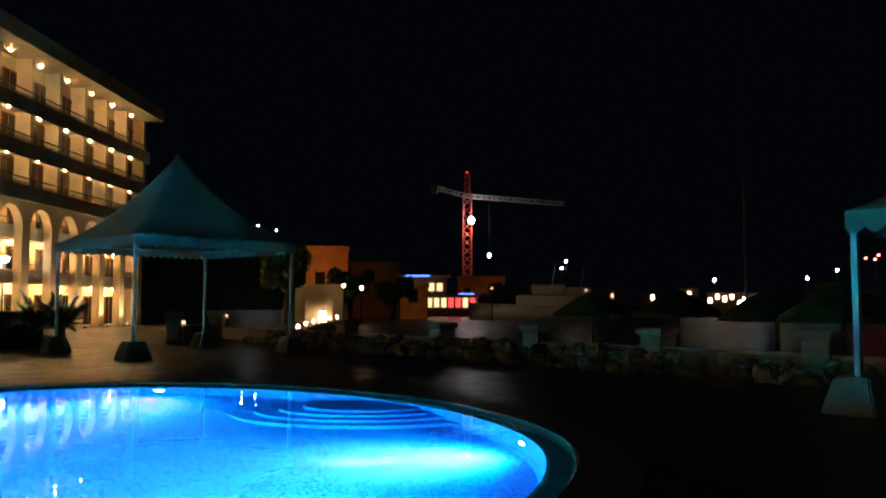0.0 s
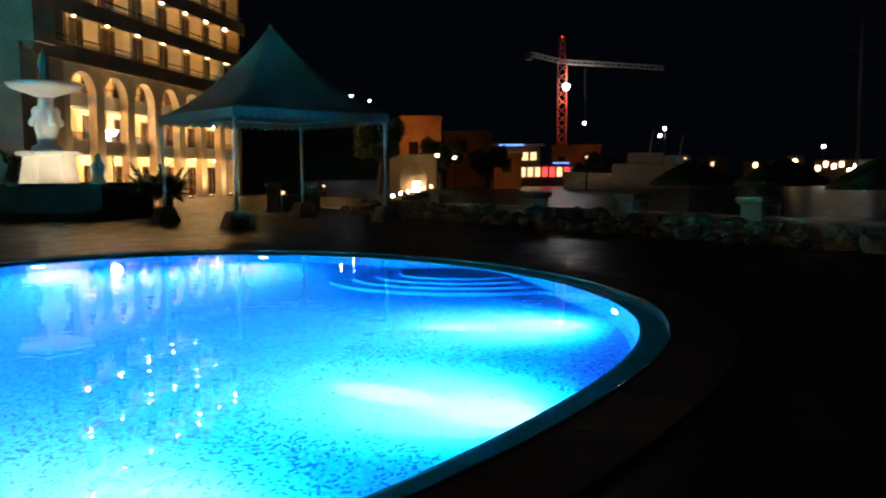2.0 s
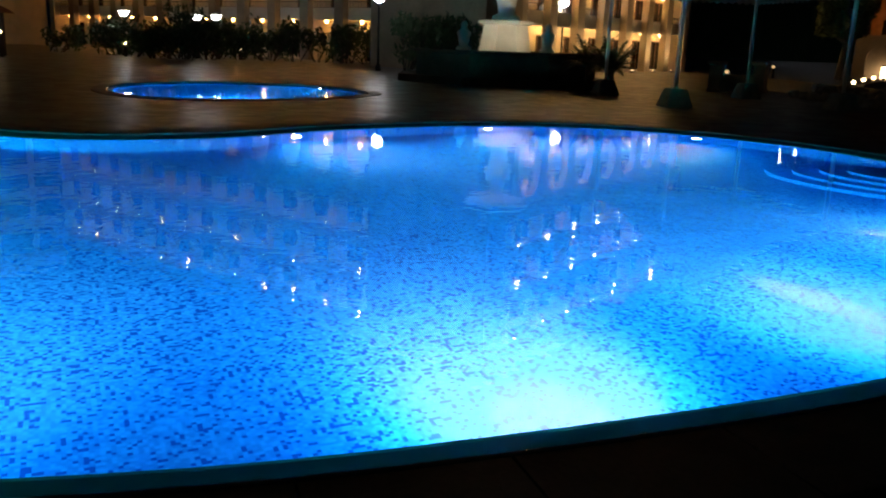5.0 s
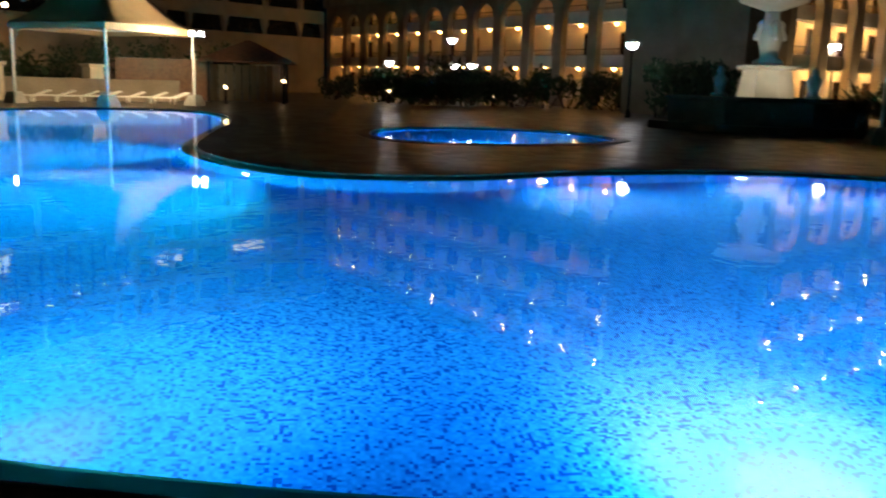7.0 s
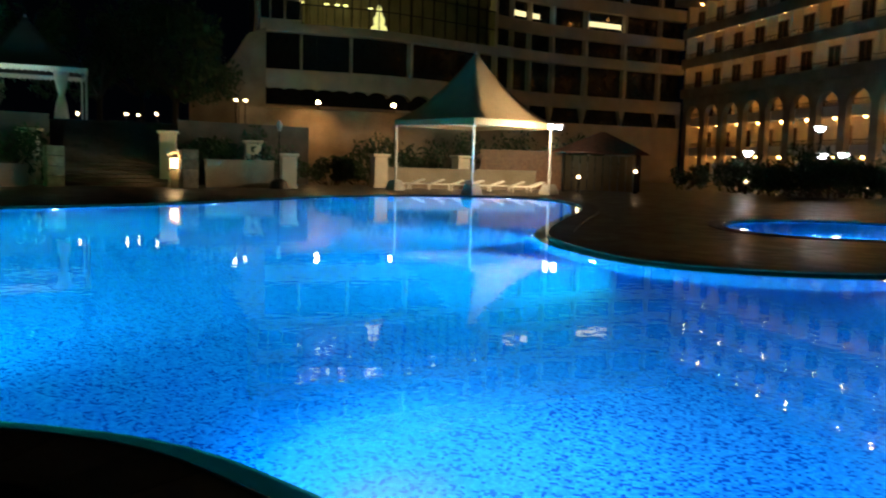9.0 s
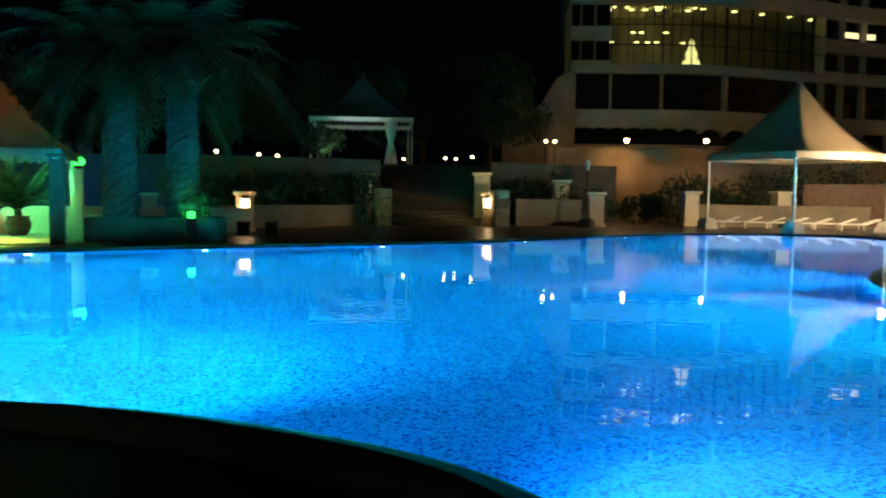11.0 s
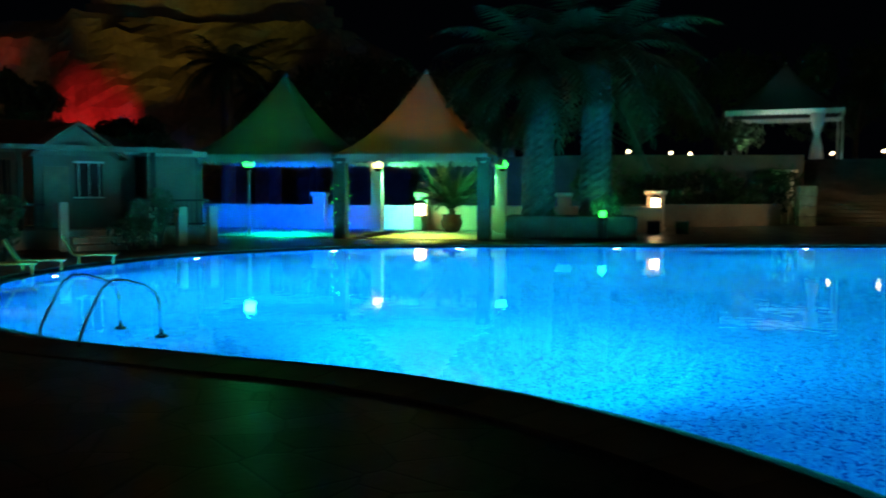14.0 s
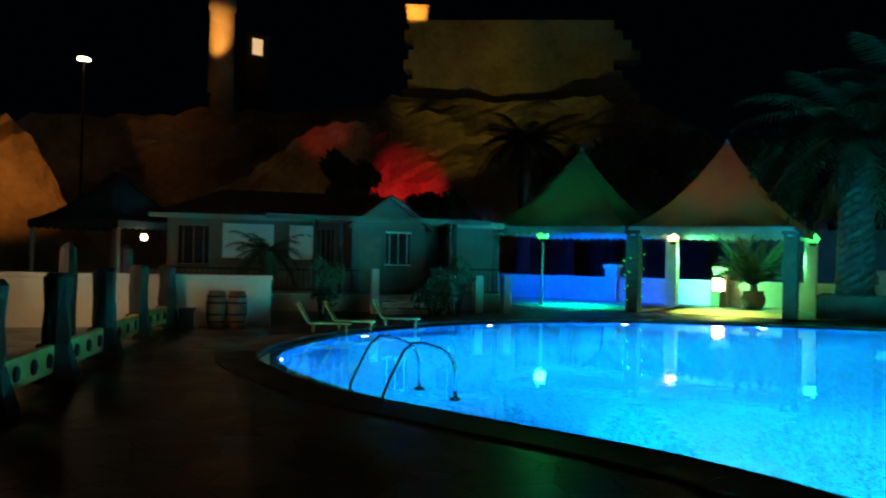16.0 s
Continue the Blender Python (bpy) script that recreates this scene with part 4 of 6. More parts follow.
# dark broadleaf trees behind the terrace
def tree(m, h, spread, label, seed):
    e = thing("tree", m, label, "tree", "dark trees")
    rnd = random.Random(seed)
    w = bmesh.new()
    rod((0, 0, 0), (0.2, 0.1, h * 0.45), 0.28, 0.2, 8, w)
    bm = bmesh.new()
    for _ in range(16):
        c = Vector((rnd.uniform(-1, 1) * spread, rnd.uniform(-1, 1) * spread, h * rnd.uniform(0.5, 0.95)))
        rod((0.2, 0.1, h * 0.43), c, 0.11, 0.03, 6, w)
        leaf_clump(bm, c, spread * 0.42, 170, rnd, 0.5)
    part("trunk", w, M["bark"], e)
    part("crown", bm, M["leaf_dark"], e)
    return e


for i, (b, d, h) in enumerate(((110, 62, 11), (105, 66, 12), (97, 70, 13), (92.5, 66, 12.5), (119, 66, 11), (94.5, 74, 14))):
    tree(pose(*at(b, d)), h, 3.6, "tall dark broadleaf tree behind the terrace", 80 + i)


# ---- lamps round the deck ----
def lamp_post(p, h, label="black lamp post with a white bell-shaped lamp", material="cool"):
    e = thing("lamp_post", pose(p[0], p[1], 0), label, "lamp post", "deck lamp posts")
    smooth(part("post", lathe([(0.16, 0), (0.14, 0.3), (0.07, 0.4), (0.05, h - 0.5), (0.09, h - 0.42), (0.04, h - 0.3)], 12), M["iron"], e))
    smooth(part("globe", lathe([(0.1, h - 0.34), (0.27, h - 0.22), (0.32, h - 0.02)], 16), M[material], e, "glowing lamp bowl"))
    smooth(part("hood", lathe([(0.5, h), (0.46, h + 0.03), (0.2, h + 0.12), (0.03, h + 0.18)], 18), M["white"], e))
    return e


lamp_post(at(39.5, 47), 3.9)
lamp_post(at(27.5, 60), 4.6)
lamp_post(at(55.3, 62), 2.9)
lamp_post(at(51.2, 62), 4.6, material="cool")
lamp_post(at(51.0, 60.5), 2.8)
lamp_post(at(49.8, 60.5), 2.85)
for b, d, z in ((65.9, 50, 0.95), (62.2, 52, 1.35), (55.3, 60, 0.85), (48.4, 60, 0.75), (17.0, 42, 0.8), (14.3, 60, 0.9)):
    e = thing("bollard_light", pose(*at(b, d)), "short bollard with a warm glowing head", "bollard light", "bollard lights")
    part("post", lathe([(0.12, 0), (0.10, 0.05), (0.08, z - 0.1)], 12), M["wood_dark"], e)
    part("head", lathe([(0.08, z - 0.099), (0.1, z), (0.06, z + 0.07)], 12), M["warm_big" if b > 20 else "city"], e)
# torch pole at the low wall
e = thing("torch", pose(*at(85.9, 44.0)), "tall thin black garden torch on a heavy foot", "torch")
part("foot", lathe([(0.5, 0), (0.42, 0.35), (0.2, 0.5)], 14), M["iron"], e)
part("pole", lathe([(0.04, 0.501), (0.035, 2.9)], 8), M["iron"], e)
part("cup", lathe([(0.06, 2.901), (0.13, 3.2), (0.1, 3.35), (0.03, 3.45)], 12), M["steel"], e)
# floodlight on the far tent's corner
p = at(67.6, 42.6)
e = thing("floodlight", pose(p.x, p.y, 3.35, 0, 0, -22), "bright white twin floodlight clamped to the tent pole", "floodlight")
part("bracket", cubed(-0.04, -0.2, -0.1, 0.04, 0.2, 0.0), M["iron"], e)
for s in (-1, 1):
    part("head", cubed(-0.14, s * 0.2 - 0.13, 0.001, 0.02, s * 0.2 + 0.13, 0.22, 0.02), M["iron"], e)
    part("lens", cubed(0.021, s * 0.2 - 0.13, 0.0, 0.06, s * 0.2 + 0.13, 0.22, 0.015), M["cool"], e, "glowing lens")
spot(Vector((p.x, p.y, 3.3)) + (at(73.0, 45.5) - p).normalized() * 0.7, at(73.0, 45.5, 3.3), 2600, (1, 0.72, 0.4), 170, 0.5, 0.15)


# ---- fountain ----
c = at(31.2, 38.2)
e = thing("fountain", pose(c.x, c.y, 0, 0, 0, 12), "pale carved stone fountain with a bowl on a dark raised basin", "fountain")
part("step", lathe([(4.9, 0), (4.9, 0.3), (4.5, 0.301)], 8), M["dark_stone"], e)
part("basin", lathe([(4.1, 0.302), (4.1, 1.2), (4.25, 1.25), (4.25, 1.36), (3.9, 1.36), (3.85, 0.9), (0.1, 0.88)], 8), M["dark_stone"], e, "dark stone octagonal basin")
part("pedestal", lathe([(1.25, 0.9), (1.2, 1.4), (1.0, 2.45), (1.3, 2.5), (1.3, 2.62), (0.9, 2.66)], 8), M["white"], e, "pale tapering pedestal")
smooth(part("column", lathe([(0.6, 2.661), (0.62, 2.8), (0.36, 2.95), (0.4, 3.3), (0.5, 3.7), (0.42, 4.0), (0.34, 4.35), (0.3, 4.6), (0.3, 4.8)], 20), M["white"], e, "carved stone stem"))
smooth(part("bowl", lathe([(0.3, 4.801), (0.7, 4.95), (1.3, 5.15), (1.48, 5.35), (1.4, 5.38), (1.1, 5.25), (0.2, 5.15)], 28), M["white"], e, "wide scalloped bowl"))
smooth(part("finial", lathe([(0.25, 5.151), (0.3, 5.5), (0.18, 5.8), (0.24, 6.2), (0.1, 6.6), (0.02, 6.75)], 14), M["lime_dark"], e))
for k in range(4):
    a = math.pi / 2 * k + 0.7
    smooth(part("scroll", lathe([(0.1, 0), (0.16, 0.15), (0.1, 0.4), (0.18, 0.6), (0.1, 0.8)], 12, m=Matrix.Translation((0.6 * math.cos(a), 0.6 * math.sin(a), 3.65)) @ pose(0, 0, 0, 18 * math.sin(a), -18 * math.cos(a), 0)), M["white"], e, "carved figure support"))
for b, d in ((33.9, 35.6), (28.4, 35.4)):
    s_ob = smooth(part("statue", lathe([(0.32, 0), (0.3, 0.12), (0.18, 0.16), (0.24, 0.5), (0.3, 0.7), (0.12, 0.85), (0.16, 1.0), (0.05, 1.15)], 14), M["white"], None))
    s_ob.name = "garden_statue"
    s_ob.matrix_basis = pose(*at(b, d, 1.361))
    tagged(s_ob, "small pale stone statue on the basin rim", "statue", "rim statues")
for b, d in ((33.9, 36.0), (28.8, 36.0), (31.2, 40.9)):
    spot(at(b, d, 1.62), at(31.2, 38.2, 3.8), 80, (1, 0.8, 0.52), 125, 0.9)


# ---- gazebo pillars, low wall and coloured lamps ----
def corner_pillar(p, h, w, label, material):
    e = thing("pillar", pose(p.x, p.y, 0, 0, 0, 22.3), label, "pillar", "gazebo pillars")
    part("shaft", cubed(-w, -w, 0, w, w, h - 0.12, 0.02), M[material], e)
    part("head", cubed(-w - 0.05, -w - 0.05, h - 0.119, w + 0.05, w + 0.05, h, 0.02), M[material], e)


C0 = Vector((-24.5, -16.5, 0))
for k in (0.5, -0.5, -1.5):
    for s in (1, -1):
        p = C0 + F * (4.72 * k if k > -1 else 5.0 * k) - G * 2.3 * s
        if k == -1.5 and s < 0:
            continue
        # pool-side pillars stand unlit; their shade is put into the dark stone
        corner_pillar(p, 2.62, 0.2 if s > 0 else 0.2, "square gazebo pillar with shade in its colour" if s > 0 else "pale square gazebo pillar", "dark_stone" if s > 0 else "cream")
W0 = C0 + G * 4.6
for a, b in ((-12.5, 0.2), (0.2, 8.3)):
    low_wall(W0 + F * a, W0 + F * b, 0.98, 0.3, "cream", "low cream wall behind the gazebos")
for k in (-5.3, -1.0, 4.6):
    pier(W0 + F * k - G * 0.28, 1.5, 0.5, "cream pier with a cap behind the gazebo", rz=22)
q = W0 + F * -1.0 - G * 0.8
e = thing("lantern_stand", pose(q.x, q.y, 0), "small dark plinth under a lantern", "plinth", "lantern plinths")
part("plinth", cubed(-0.2, -0.2, 0, 0.2, 0.2, 0.55, 0.02), M["lime_dark"], e)
lantern(q, 0.552, "glowing warm lantern in front of a pier", 0.42, 0.5)


def led_flood(p, aim, material, color, power, label, z=2.35, stand=False, size=130):
    e = thing("led_flood", pose(p.x, p.y, z), label, "coloured lamp", "coloured lamps")
    if stand:
        part("stand", lathe([(0.2, -z), (0.05, -z + 0.06), (0.045, -0.12)], 10), M["steel"], e)
    part("housing", lathe([(0.1, -0.12), (0.15, -0.02), (0.15, 0.0)], 14), M["iron"], e)
    smooth(part("lens", lathe([(0.15, 0.001), (0.21, 0.11), (0.15, 0.24), (0.02, 0.3)], 14), M[material], e, "glowing coloured lens"))
    spot(Vector((p.x, p.y, z - 0.15)) + (Vector((aim[0], aim[1], 0)) - Vector((p.x, p.y, 0))).normalized() * 0.25, aim, power, color, size, 0.6, 0.1)


g2 = C0 - F * 5.1
for c in (C0, g2):
    e = thing("gazebo_paving", pose(c.x, c.y, 0, 0, 0, 22.3), "pale stone paving under the gazebo", "paving", kind="structure")
    for i in range(6):
        for j in range(6):
            part("paving_slab", cubed(-2.5 + i * 0.83, -2.0 + j * 0.95, 0.0, -1.68 + i * 0.83, -1.06 + j * 0.95, 0.03, 0.006), M["coping"], e)
# the green lamp throws blue: the wall's blue wash is added here
led_flood(at(135.7, 29.5), g2 + G * 3.8 - F * 0.8 + Vector((0, 0, 0.3)), "green", (0.0, 0.06, 1.0), 5000, "bright green lamp on a steel stand under the gazebo", stand=True, size=92)
led_flood(at(127.2, 31.95), C0 + G * 4.0 + F * 0.5 + Vector((0, 0, 0.4)), "hall", (0.1, 1.0, 0.3), 1300, "yellow-white lamp on a gazebo pillar", z=2.4, size=150)
led_flood(at(118.8, 31.05), C0 + G * 1.5 + Vector((0, 0, 0.4)), "green", (0.1, 1.0, 0.3), 350, "green lamp on a gazebo pillar", z=2.4, size=140)
# extra lights without fixtures, added for coloured glow on floor and roof
spot(C0 + Vector((0, 0, 2.2)), C0 - G * 0.6, 2200, (0.75, 1.0, 0.12), 100, 0.8, 0.1)
spot(C0 + Vector((0, 0, 2.2)), C0 + Vector((0.2, 0, 5)), 170, (1.0, 0.34, 0.04), 120, 0.8, 0.1)
spot(g2 + Vector((0, 0, 2.2)), g2 - G * 0.6, 3000, (0.0, 1.0, 0.5), 95, 0.8, 0.1)
spot(g2 + Vector((0, 0, 2.2)), g2 + Vector((0.2, 0, 5)), 120, (0.02, 1.0, 0.35), 120, 0.8, 0.1)
# added narrow spot imitates the green lamp's sheen on the deck
spot(at(135.7, 29.2, 2.3), at(134, 5.4, 0), 70, (0.02, 1.0, 0.25), 16, 1.0, 0.2)
e = thing("ground_flood", pose(*at(112.1, 27.4)), "small green floodlight in the palm planter", "floodlight")
part("housing", cubed(-0.16, -0.1, 0, 0.16, 0.1, 0.75, 0.02), M["iron"], e)
part("lens", cubed(-0.12, -0.08, 0.751, 0.12, 0.08, 0.95, 0.03), M["green"], e)
spot(at(112.1, 27.2, 1.1), at(112.0, 28.3, 1.1), 60, (0.05, 1.0, 0.25), 120, 0.8)
# fairy lights wound round one pillar
p = C0 - F * 2.36 - G * 2.3
e = thing("fairy_lights", pose(p.x, p.y, 0), "string of tiny green fairy lights round a pillar", "string lights")
rr = random.Random(2)
part("wire", tube([(0.31 * math.cos(k * 0.5), 0.31 * math.sin(k * 0.5), 0.3 + k * 0.035) for k in range(45)], 0.008, 6), M["iron"], e)
bulb = part("bulb", ball(0.017, sub=1), M["green"], e)
for k in range(14):
    a = k * 1.6
    again(bulb, Matrix.Translation((0.33 * math.cos(a), 0.33 * math.sin(a), 0.4 + a * 0.07)))
bpy.data.objects.remove(bulb)
# bench and table by the lantern
def bench(m, label):
    e = thing("bench", m, label, "bench", "garden benches")
    for k in range(4):
        part("slat", cubed(-0.75, -0.24 + k * 0.125, 0.42, 0.75, -0.13 + k * 0.125, 0.46, 0.008), M["wood_dark"], e)
    for x in (-0.62, 0.62):
        part("leg", cubed(x - 0.04, -0.22, 0, x + 0.04, 0.22, 0.419), M["iron"], e)


bench(pose(*at(108.8, 32.6), 0, 0, 18), "dark slatted bench before the lantern")
bench(pose(*at(107.0, 33.0), 0, 0, 18), "dark slatted bench before the lantern")


# ---- pool ladder and rim ----
e = thing("pool_ladder", pose(-5.42, -7.95, 0, 0, 0, 83), "curved polished steel pool ladder at the water's edge", "ladder")
for s in (-0.42, 0.42):
    arc = [(s, 0.60, 0.0), (s, 0.59, 0.36), (s, 0.54, 0.48), (s, 0.40, 0.58), (s, 0.18, 0.65), (s, 0.04, 0.65), (s, -0.06, 0.58), (s, -0.24, 0.26), (s, -0.31, 0.1), (s, -0.32, -0.9)]
    smooth(part("handrail", tube(arc, 0.021, 10), M["chrome"], e, "bent steel handrail"))
    part("flange", lathe([(0.07, 0.001), (0.065, 0.02), (0.03, 0.03)], 14, m=Matrix.Translation((s, 0.60, 0))), M["chrome"], e)
for k in range(3):
    part("tread", cubed(-0.40, -0.47, -0.35 - 0.25 * k, 0.40, -0.37, -0.32 - 0.25 * k, 0.008), M["chrome"], e)
# curved steps inside the pool
st = thing("pool_steps", pose(-1.3, 14.3, 0), "rounded underwater steps of blue mosaic", "pool steps", kind="structure")
for k, r in enumerate((1.95, 1.6, 1.25, 0.9)):
    seg = 40
    z1 = -1.05 + 0.25 * k
    bm = bmesh.new()
    ring = [(r * 1.15 * math.cos(2 * math.pi * i / seg), r * 0.8 * math.sin(2 * math.pi * i / seg)) for i in range(seg)]
    vs = []
    inner = offset(edge, -LIP - 0.02)
    lows, highs = [], []
    for x, y in ring:
        p = Vector((x - 1.3, y + 14.3))
        j = min(range(len(inner)), key=lambda q: (inner[q] - p).length)
        t = (inner[(j + 1) % len(inner)] - inner[j - 1])
        if t.cross(p - inner[j]) < 0:
            p = inner[j]
        lows.append(bm.verts.new((p.x + 1.3, p.y - 14.3, -1.35)))
        highs.append(bm.verts.new((p.x + 1.3, p.y - 14.3, z1)))
    for i in range(seg):
        bm.faces.new((lows[i], lows[(i + 1) % seg], highs[(i + 1) % seg], highs[i]))
    bm.faces.new(highs)
    bmesh.ops.dissolve_degenerate(bm, dist=0.001, edges=bm.edges[:])
    part("step", bm, M["mosaic"], st)


# ---- sun loungers by the far tent ----
def lounger(m, label, material, back=35, name="sun_lounger", scale=1.0):
    e = thing(name, m @ Matrix.Scale(scale, 4), label, "sun lounger", "sun loungers")
    part("bed", cubed(-0.33, -0.95, 0.3, 0.33, 0.45, 0.37, 0.02), M[material], e)
    part("backrest", box(bmesh.new(), -0.33, 0, -0.03, 0.33, 0.75, 0.04, 0.02), M[material], e).matrix_basis = pose(0, 0.452, 0.34, back)
    for x in (-0.28, 0.28):
        for y in (-0.8, 0.3):
            part("leg", cubed(x - 0.025, y - 0.025, 0, x + 0.025, y + 0.025, 0.299), M[material], e)


for k in range(7):
    lounger(pose(*at(77.6 - k * 1.35, 47.5 + 0.4 * (k % 2)), 0, 0, 4 - 6 * (k % 3)), "white plastic sun lounger under the tent", "white", 20)
for b, d in ((150.4, 17.6), (148.7, 18.3), (145.6, 19.4)):
    lounger(pose(*at(b, d), 0, 0, b + 85), "faded yellow sun lounger with a raised back", "yellow", 60, scale=0.62)


# ---- bar house and its terrace ----
def bar_house():
    o = at(160.5, 26.5)
    e = thing("bar_house", pose(o.x, o.y, 0, 0, 0, 158) @ Matrix.Diagonal((0.8, 1, 1, 1)), "low pale poolside bar with white shutters and a gabled porch", "bar", kind="structure")
    part("plinth", cubed(-1.0, -2.2, 0, 12.4, 6, 0.5), M["lime_dark"], e)
    part("wall", cubed(0, 0, 0.501, 10.5, 5, 2.7), M["bar_render"], e)
    bm = bmesh.new()
    vs = [bm.verts.new(v) for v in ((-0.6, -0.7, 2.72), (11.1, -0.7, 2.72), (11.1, 5.6, 2.72), (-0.6, 5.6, 2.72), (2.0, 2.4, 3.7), (8.5, 2.4, 3.7))]
    for f in ((0, 1, 5, 4), (1, 2, 5), (2, 3, 4, 5), (3, 0, 4), (3, 2, 1, 0)):
        bm.faces.new([vs[k] for k in f])
    part("roof", bm, M["roof"], e, "low terracotta hipped roof")
    part("fascia", cubed(-0.62, -0.76, 2.60, 11.12, -0.701, 2.74), M["lime_dark"], e)
    for x0, x1 in ((2.0, 3.9), (4.5, 5.4)):
        part("shutter", cubed(x0, -0.06, 1.45, x1, -0.002, 2.5, 0.01), M["white"], e, "white roller shutter")
    for x0, x1 in ((0.4, 1.5), (5.6, 6.2)):
        w = part("window", cubed(x0, -0.05, 1.2, x1, -0.003, 2.4), M["glass"], e)
        part("window_frame", railing(x0, x1, -0.08, 1.15, 1.3, 3), M["wood"], w)
    # porch with a gable
    part("porch_wall", cubed(6.6, -1.6, 0.501, 9.4, -0.004, 2.5), M["bar_render"], e)
    bm = bmesh.new()
    tri = [(6.6, 2.5), (9.4, 2.5), (8.0, 3.3)]
    a = [bm.verts.new((x, -1.75, z)) for x, z in tri]
    b = [bm.verts.new((x, 1.5, z)) for x, z in tri]
    bm.faces.new(a)
    bm.faces.new(b[::-1])
    for i in range(3):
        bm.faces.new((a[i], b[i], b[(i + 1) % 3], a[(i + 1) % 3]))
    bmesh.ops.recalc_face_normals(bm, faces=bm.faces[:])
    part("gable", bm, M["bar_render"], e, "brown gable end")
    for s in (-1, 1):
        bm = bmesh.new()
        x0, x1 = 8.0, 8.0 + s * 1.6
        vs = [bm.verts.new(v) for y in (-1.95, 1.6) for v in ((x0, y, 3.31), (x1, y, 2.40), (x1, y, 2.50), (x0, y, 3.43))]
        for f in ((0, 1, 2, 3), (7, 6, 5, 4), (0, 4, 5, 1), (1, 5, 6, 2), (2, 6, 7, 3), (3, 7, 4, 0)):
            bm.faces.new([vs[k] for k in f])
        bmesh.ops.recalc_face_normals(bm, faces=bm.faces[:])
        part("porch_roof", bm, M["roof"], e)
    part("porch_window", cubed(7.9, -1.65, 1.3, 8.8, -1.603, 2.3, 0.01), M["glass"], e)
    part("porch_window_frame", railing(7.85, 8.85, -1.67, 1.25, 1.1, 3), M["white"], e)
    part("porch_door", cubed(6.9, -1.65, 0.51, 7.7, -1.603, 2.2, 0.01), M["wood"], e)
    # pergola posts and beam
    for x in (5.2, 6.1, 10.4):
        part("pergola_post", cubed(x - 0.08, -2.1, 0.501, x + 0.08, -1.94, 2.62, 0.01), M["wood_dark"], e)
    part("pergola_beam", cubed(3.4, -2.15, 2.621, 11.8, -1.95, 2.76, 0.01), M["bar_render"], e)
    part("lean_to", cubed(10.52, -1.2, 0.501, 12.3, 3.5, 2.55), M["bar_render"], e, "plain side hut")
    part("lean_to_roof", cubed(10.4, -1.5, 2.551, 12.6, 3.7, 2.72), M["lime_dark"], e)
    for k in range(3):
        part("step", cubed(7.4, -3.6 + k * 0.46, 0, 9.6, -2.202, 0.17 * (k + 1) - 0.01, 0.01), M["lime"], e)
    part("stair_post", cubed(7.0, -3.3, 0, 7.25, -3.05, 1.25, 0.01), M["cream"], e)
    for x in (10.0, 10.9, 12.0):
        part("post", cubed(x, -3.0, 0, x + 0.3, -2.7, 1.1, 0.01), M["cream"], e)
    part("railing", railing(9.4, 12.3, -2.25, 0.5, 0.8, 16), M["iron"], e)
    part("railing", railing(-0.9, 6.8, -2.15, 0.5, 0.7, 40), M["wood_dark"], e)
    return e, o


bar, o = bar_house()
e = thing("wall_light", pose(*at(161.9, 25.6, 1.9)), "small warm wall light by the bar", "wall light")
part("plate", cubed(-0.12, -0.05, -0.2, 0.12, 0.05, 0.0, 0.01), M["iron"], e)
smooth(part("shade", lathe([(0.06, 0.001), (0.1, 0.08), (0.07, 0.18)], 14), M["warm_big"], e))
shrub(pose(*at(143.0, 23.5)), 1.3, 1.35, "dark clipped bush beside the bar steps", 31, n=6, leaves=80, size=0.16)
shrub(pose(*at(141.6, 23.5)), 1.0, 1.9, "dark climbing plant by the bar posts", 32, n=6, leaves=80, size=0.16)
shrub(pose(*at(150.6, 20.8)), 0.9, 1.9, "dark climbing plant by the bar posts", 33, n=6, leaves=80, size=0.16)
low_wall(at(176, 19.8), at(153.9, 19.2), 1.12, 0.35, "cream", "plain cream terrace wall beside the bar")
# this tent's dimness is in its dark cloth colour
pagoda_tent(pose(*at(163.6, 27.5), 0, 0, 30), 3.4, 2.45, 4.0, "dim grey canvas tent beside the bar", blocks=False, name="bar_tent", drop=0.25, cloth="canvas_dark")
for b, d in ((157.3, 18.5), (156.0, 18.5)):
    e = thing("barrel", pose(*at(b, d)) @ Matrix.Diagonal((0.62, 0.62, 0.94, 1)), "brown wooden barrel against the cream wall", "barrel", "barrels")
    smooth(part("body", lathe([(0.26, 0), (0.33, 0.22), (0.35, 0.42), (0.33, 0.62), (0.26, 0.84), (0.24, 0.82)], 20), M["wood"], e))
    for z, r in ((0.14, 0.312), (0.30, 0.345), (0.56, 0.342), (0.70, 0.312)):
        part("hoop", lathe([(r, z), (r + 0.008, z + 0.01), (r + 0.006, z + 0.045), (r - 0.004, z + 0.05)], 20), M["iron"], e)
bench(pose(*at(159.1, 18.8), 0, 0, 65) @ Matrix.Diagonal((0.55, 0.7, 0.9, 1)), "low dark bench against the cream wall")

lamp_post(at(174.5, 16.0), 2.7, "lamp post lighting the cream terrace wall", "warm_big")
spot(at(173.6, 16.0, 2.45), at(158, 19.0, 0.6), 260, (1, 0.72, 0.42), 110, 1.0, 0.2)
# row of dark trunk posts joined by a yellow beam with round holes
PL = [(-1.5, -9.1), (-2.58, -11.05), (-3.72, -13.1), (-5.06, -15.7), (-6.3, -17.7)]
rr = random.Random(7)
fence = thing("post_fence", pose(0, 0, 0), "row of rough dark posts joined by a yellow beam", "fence")
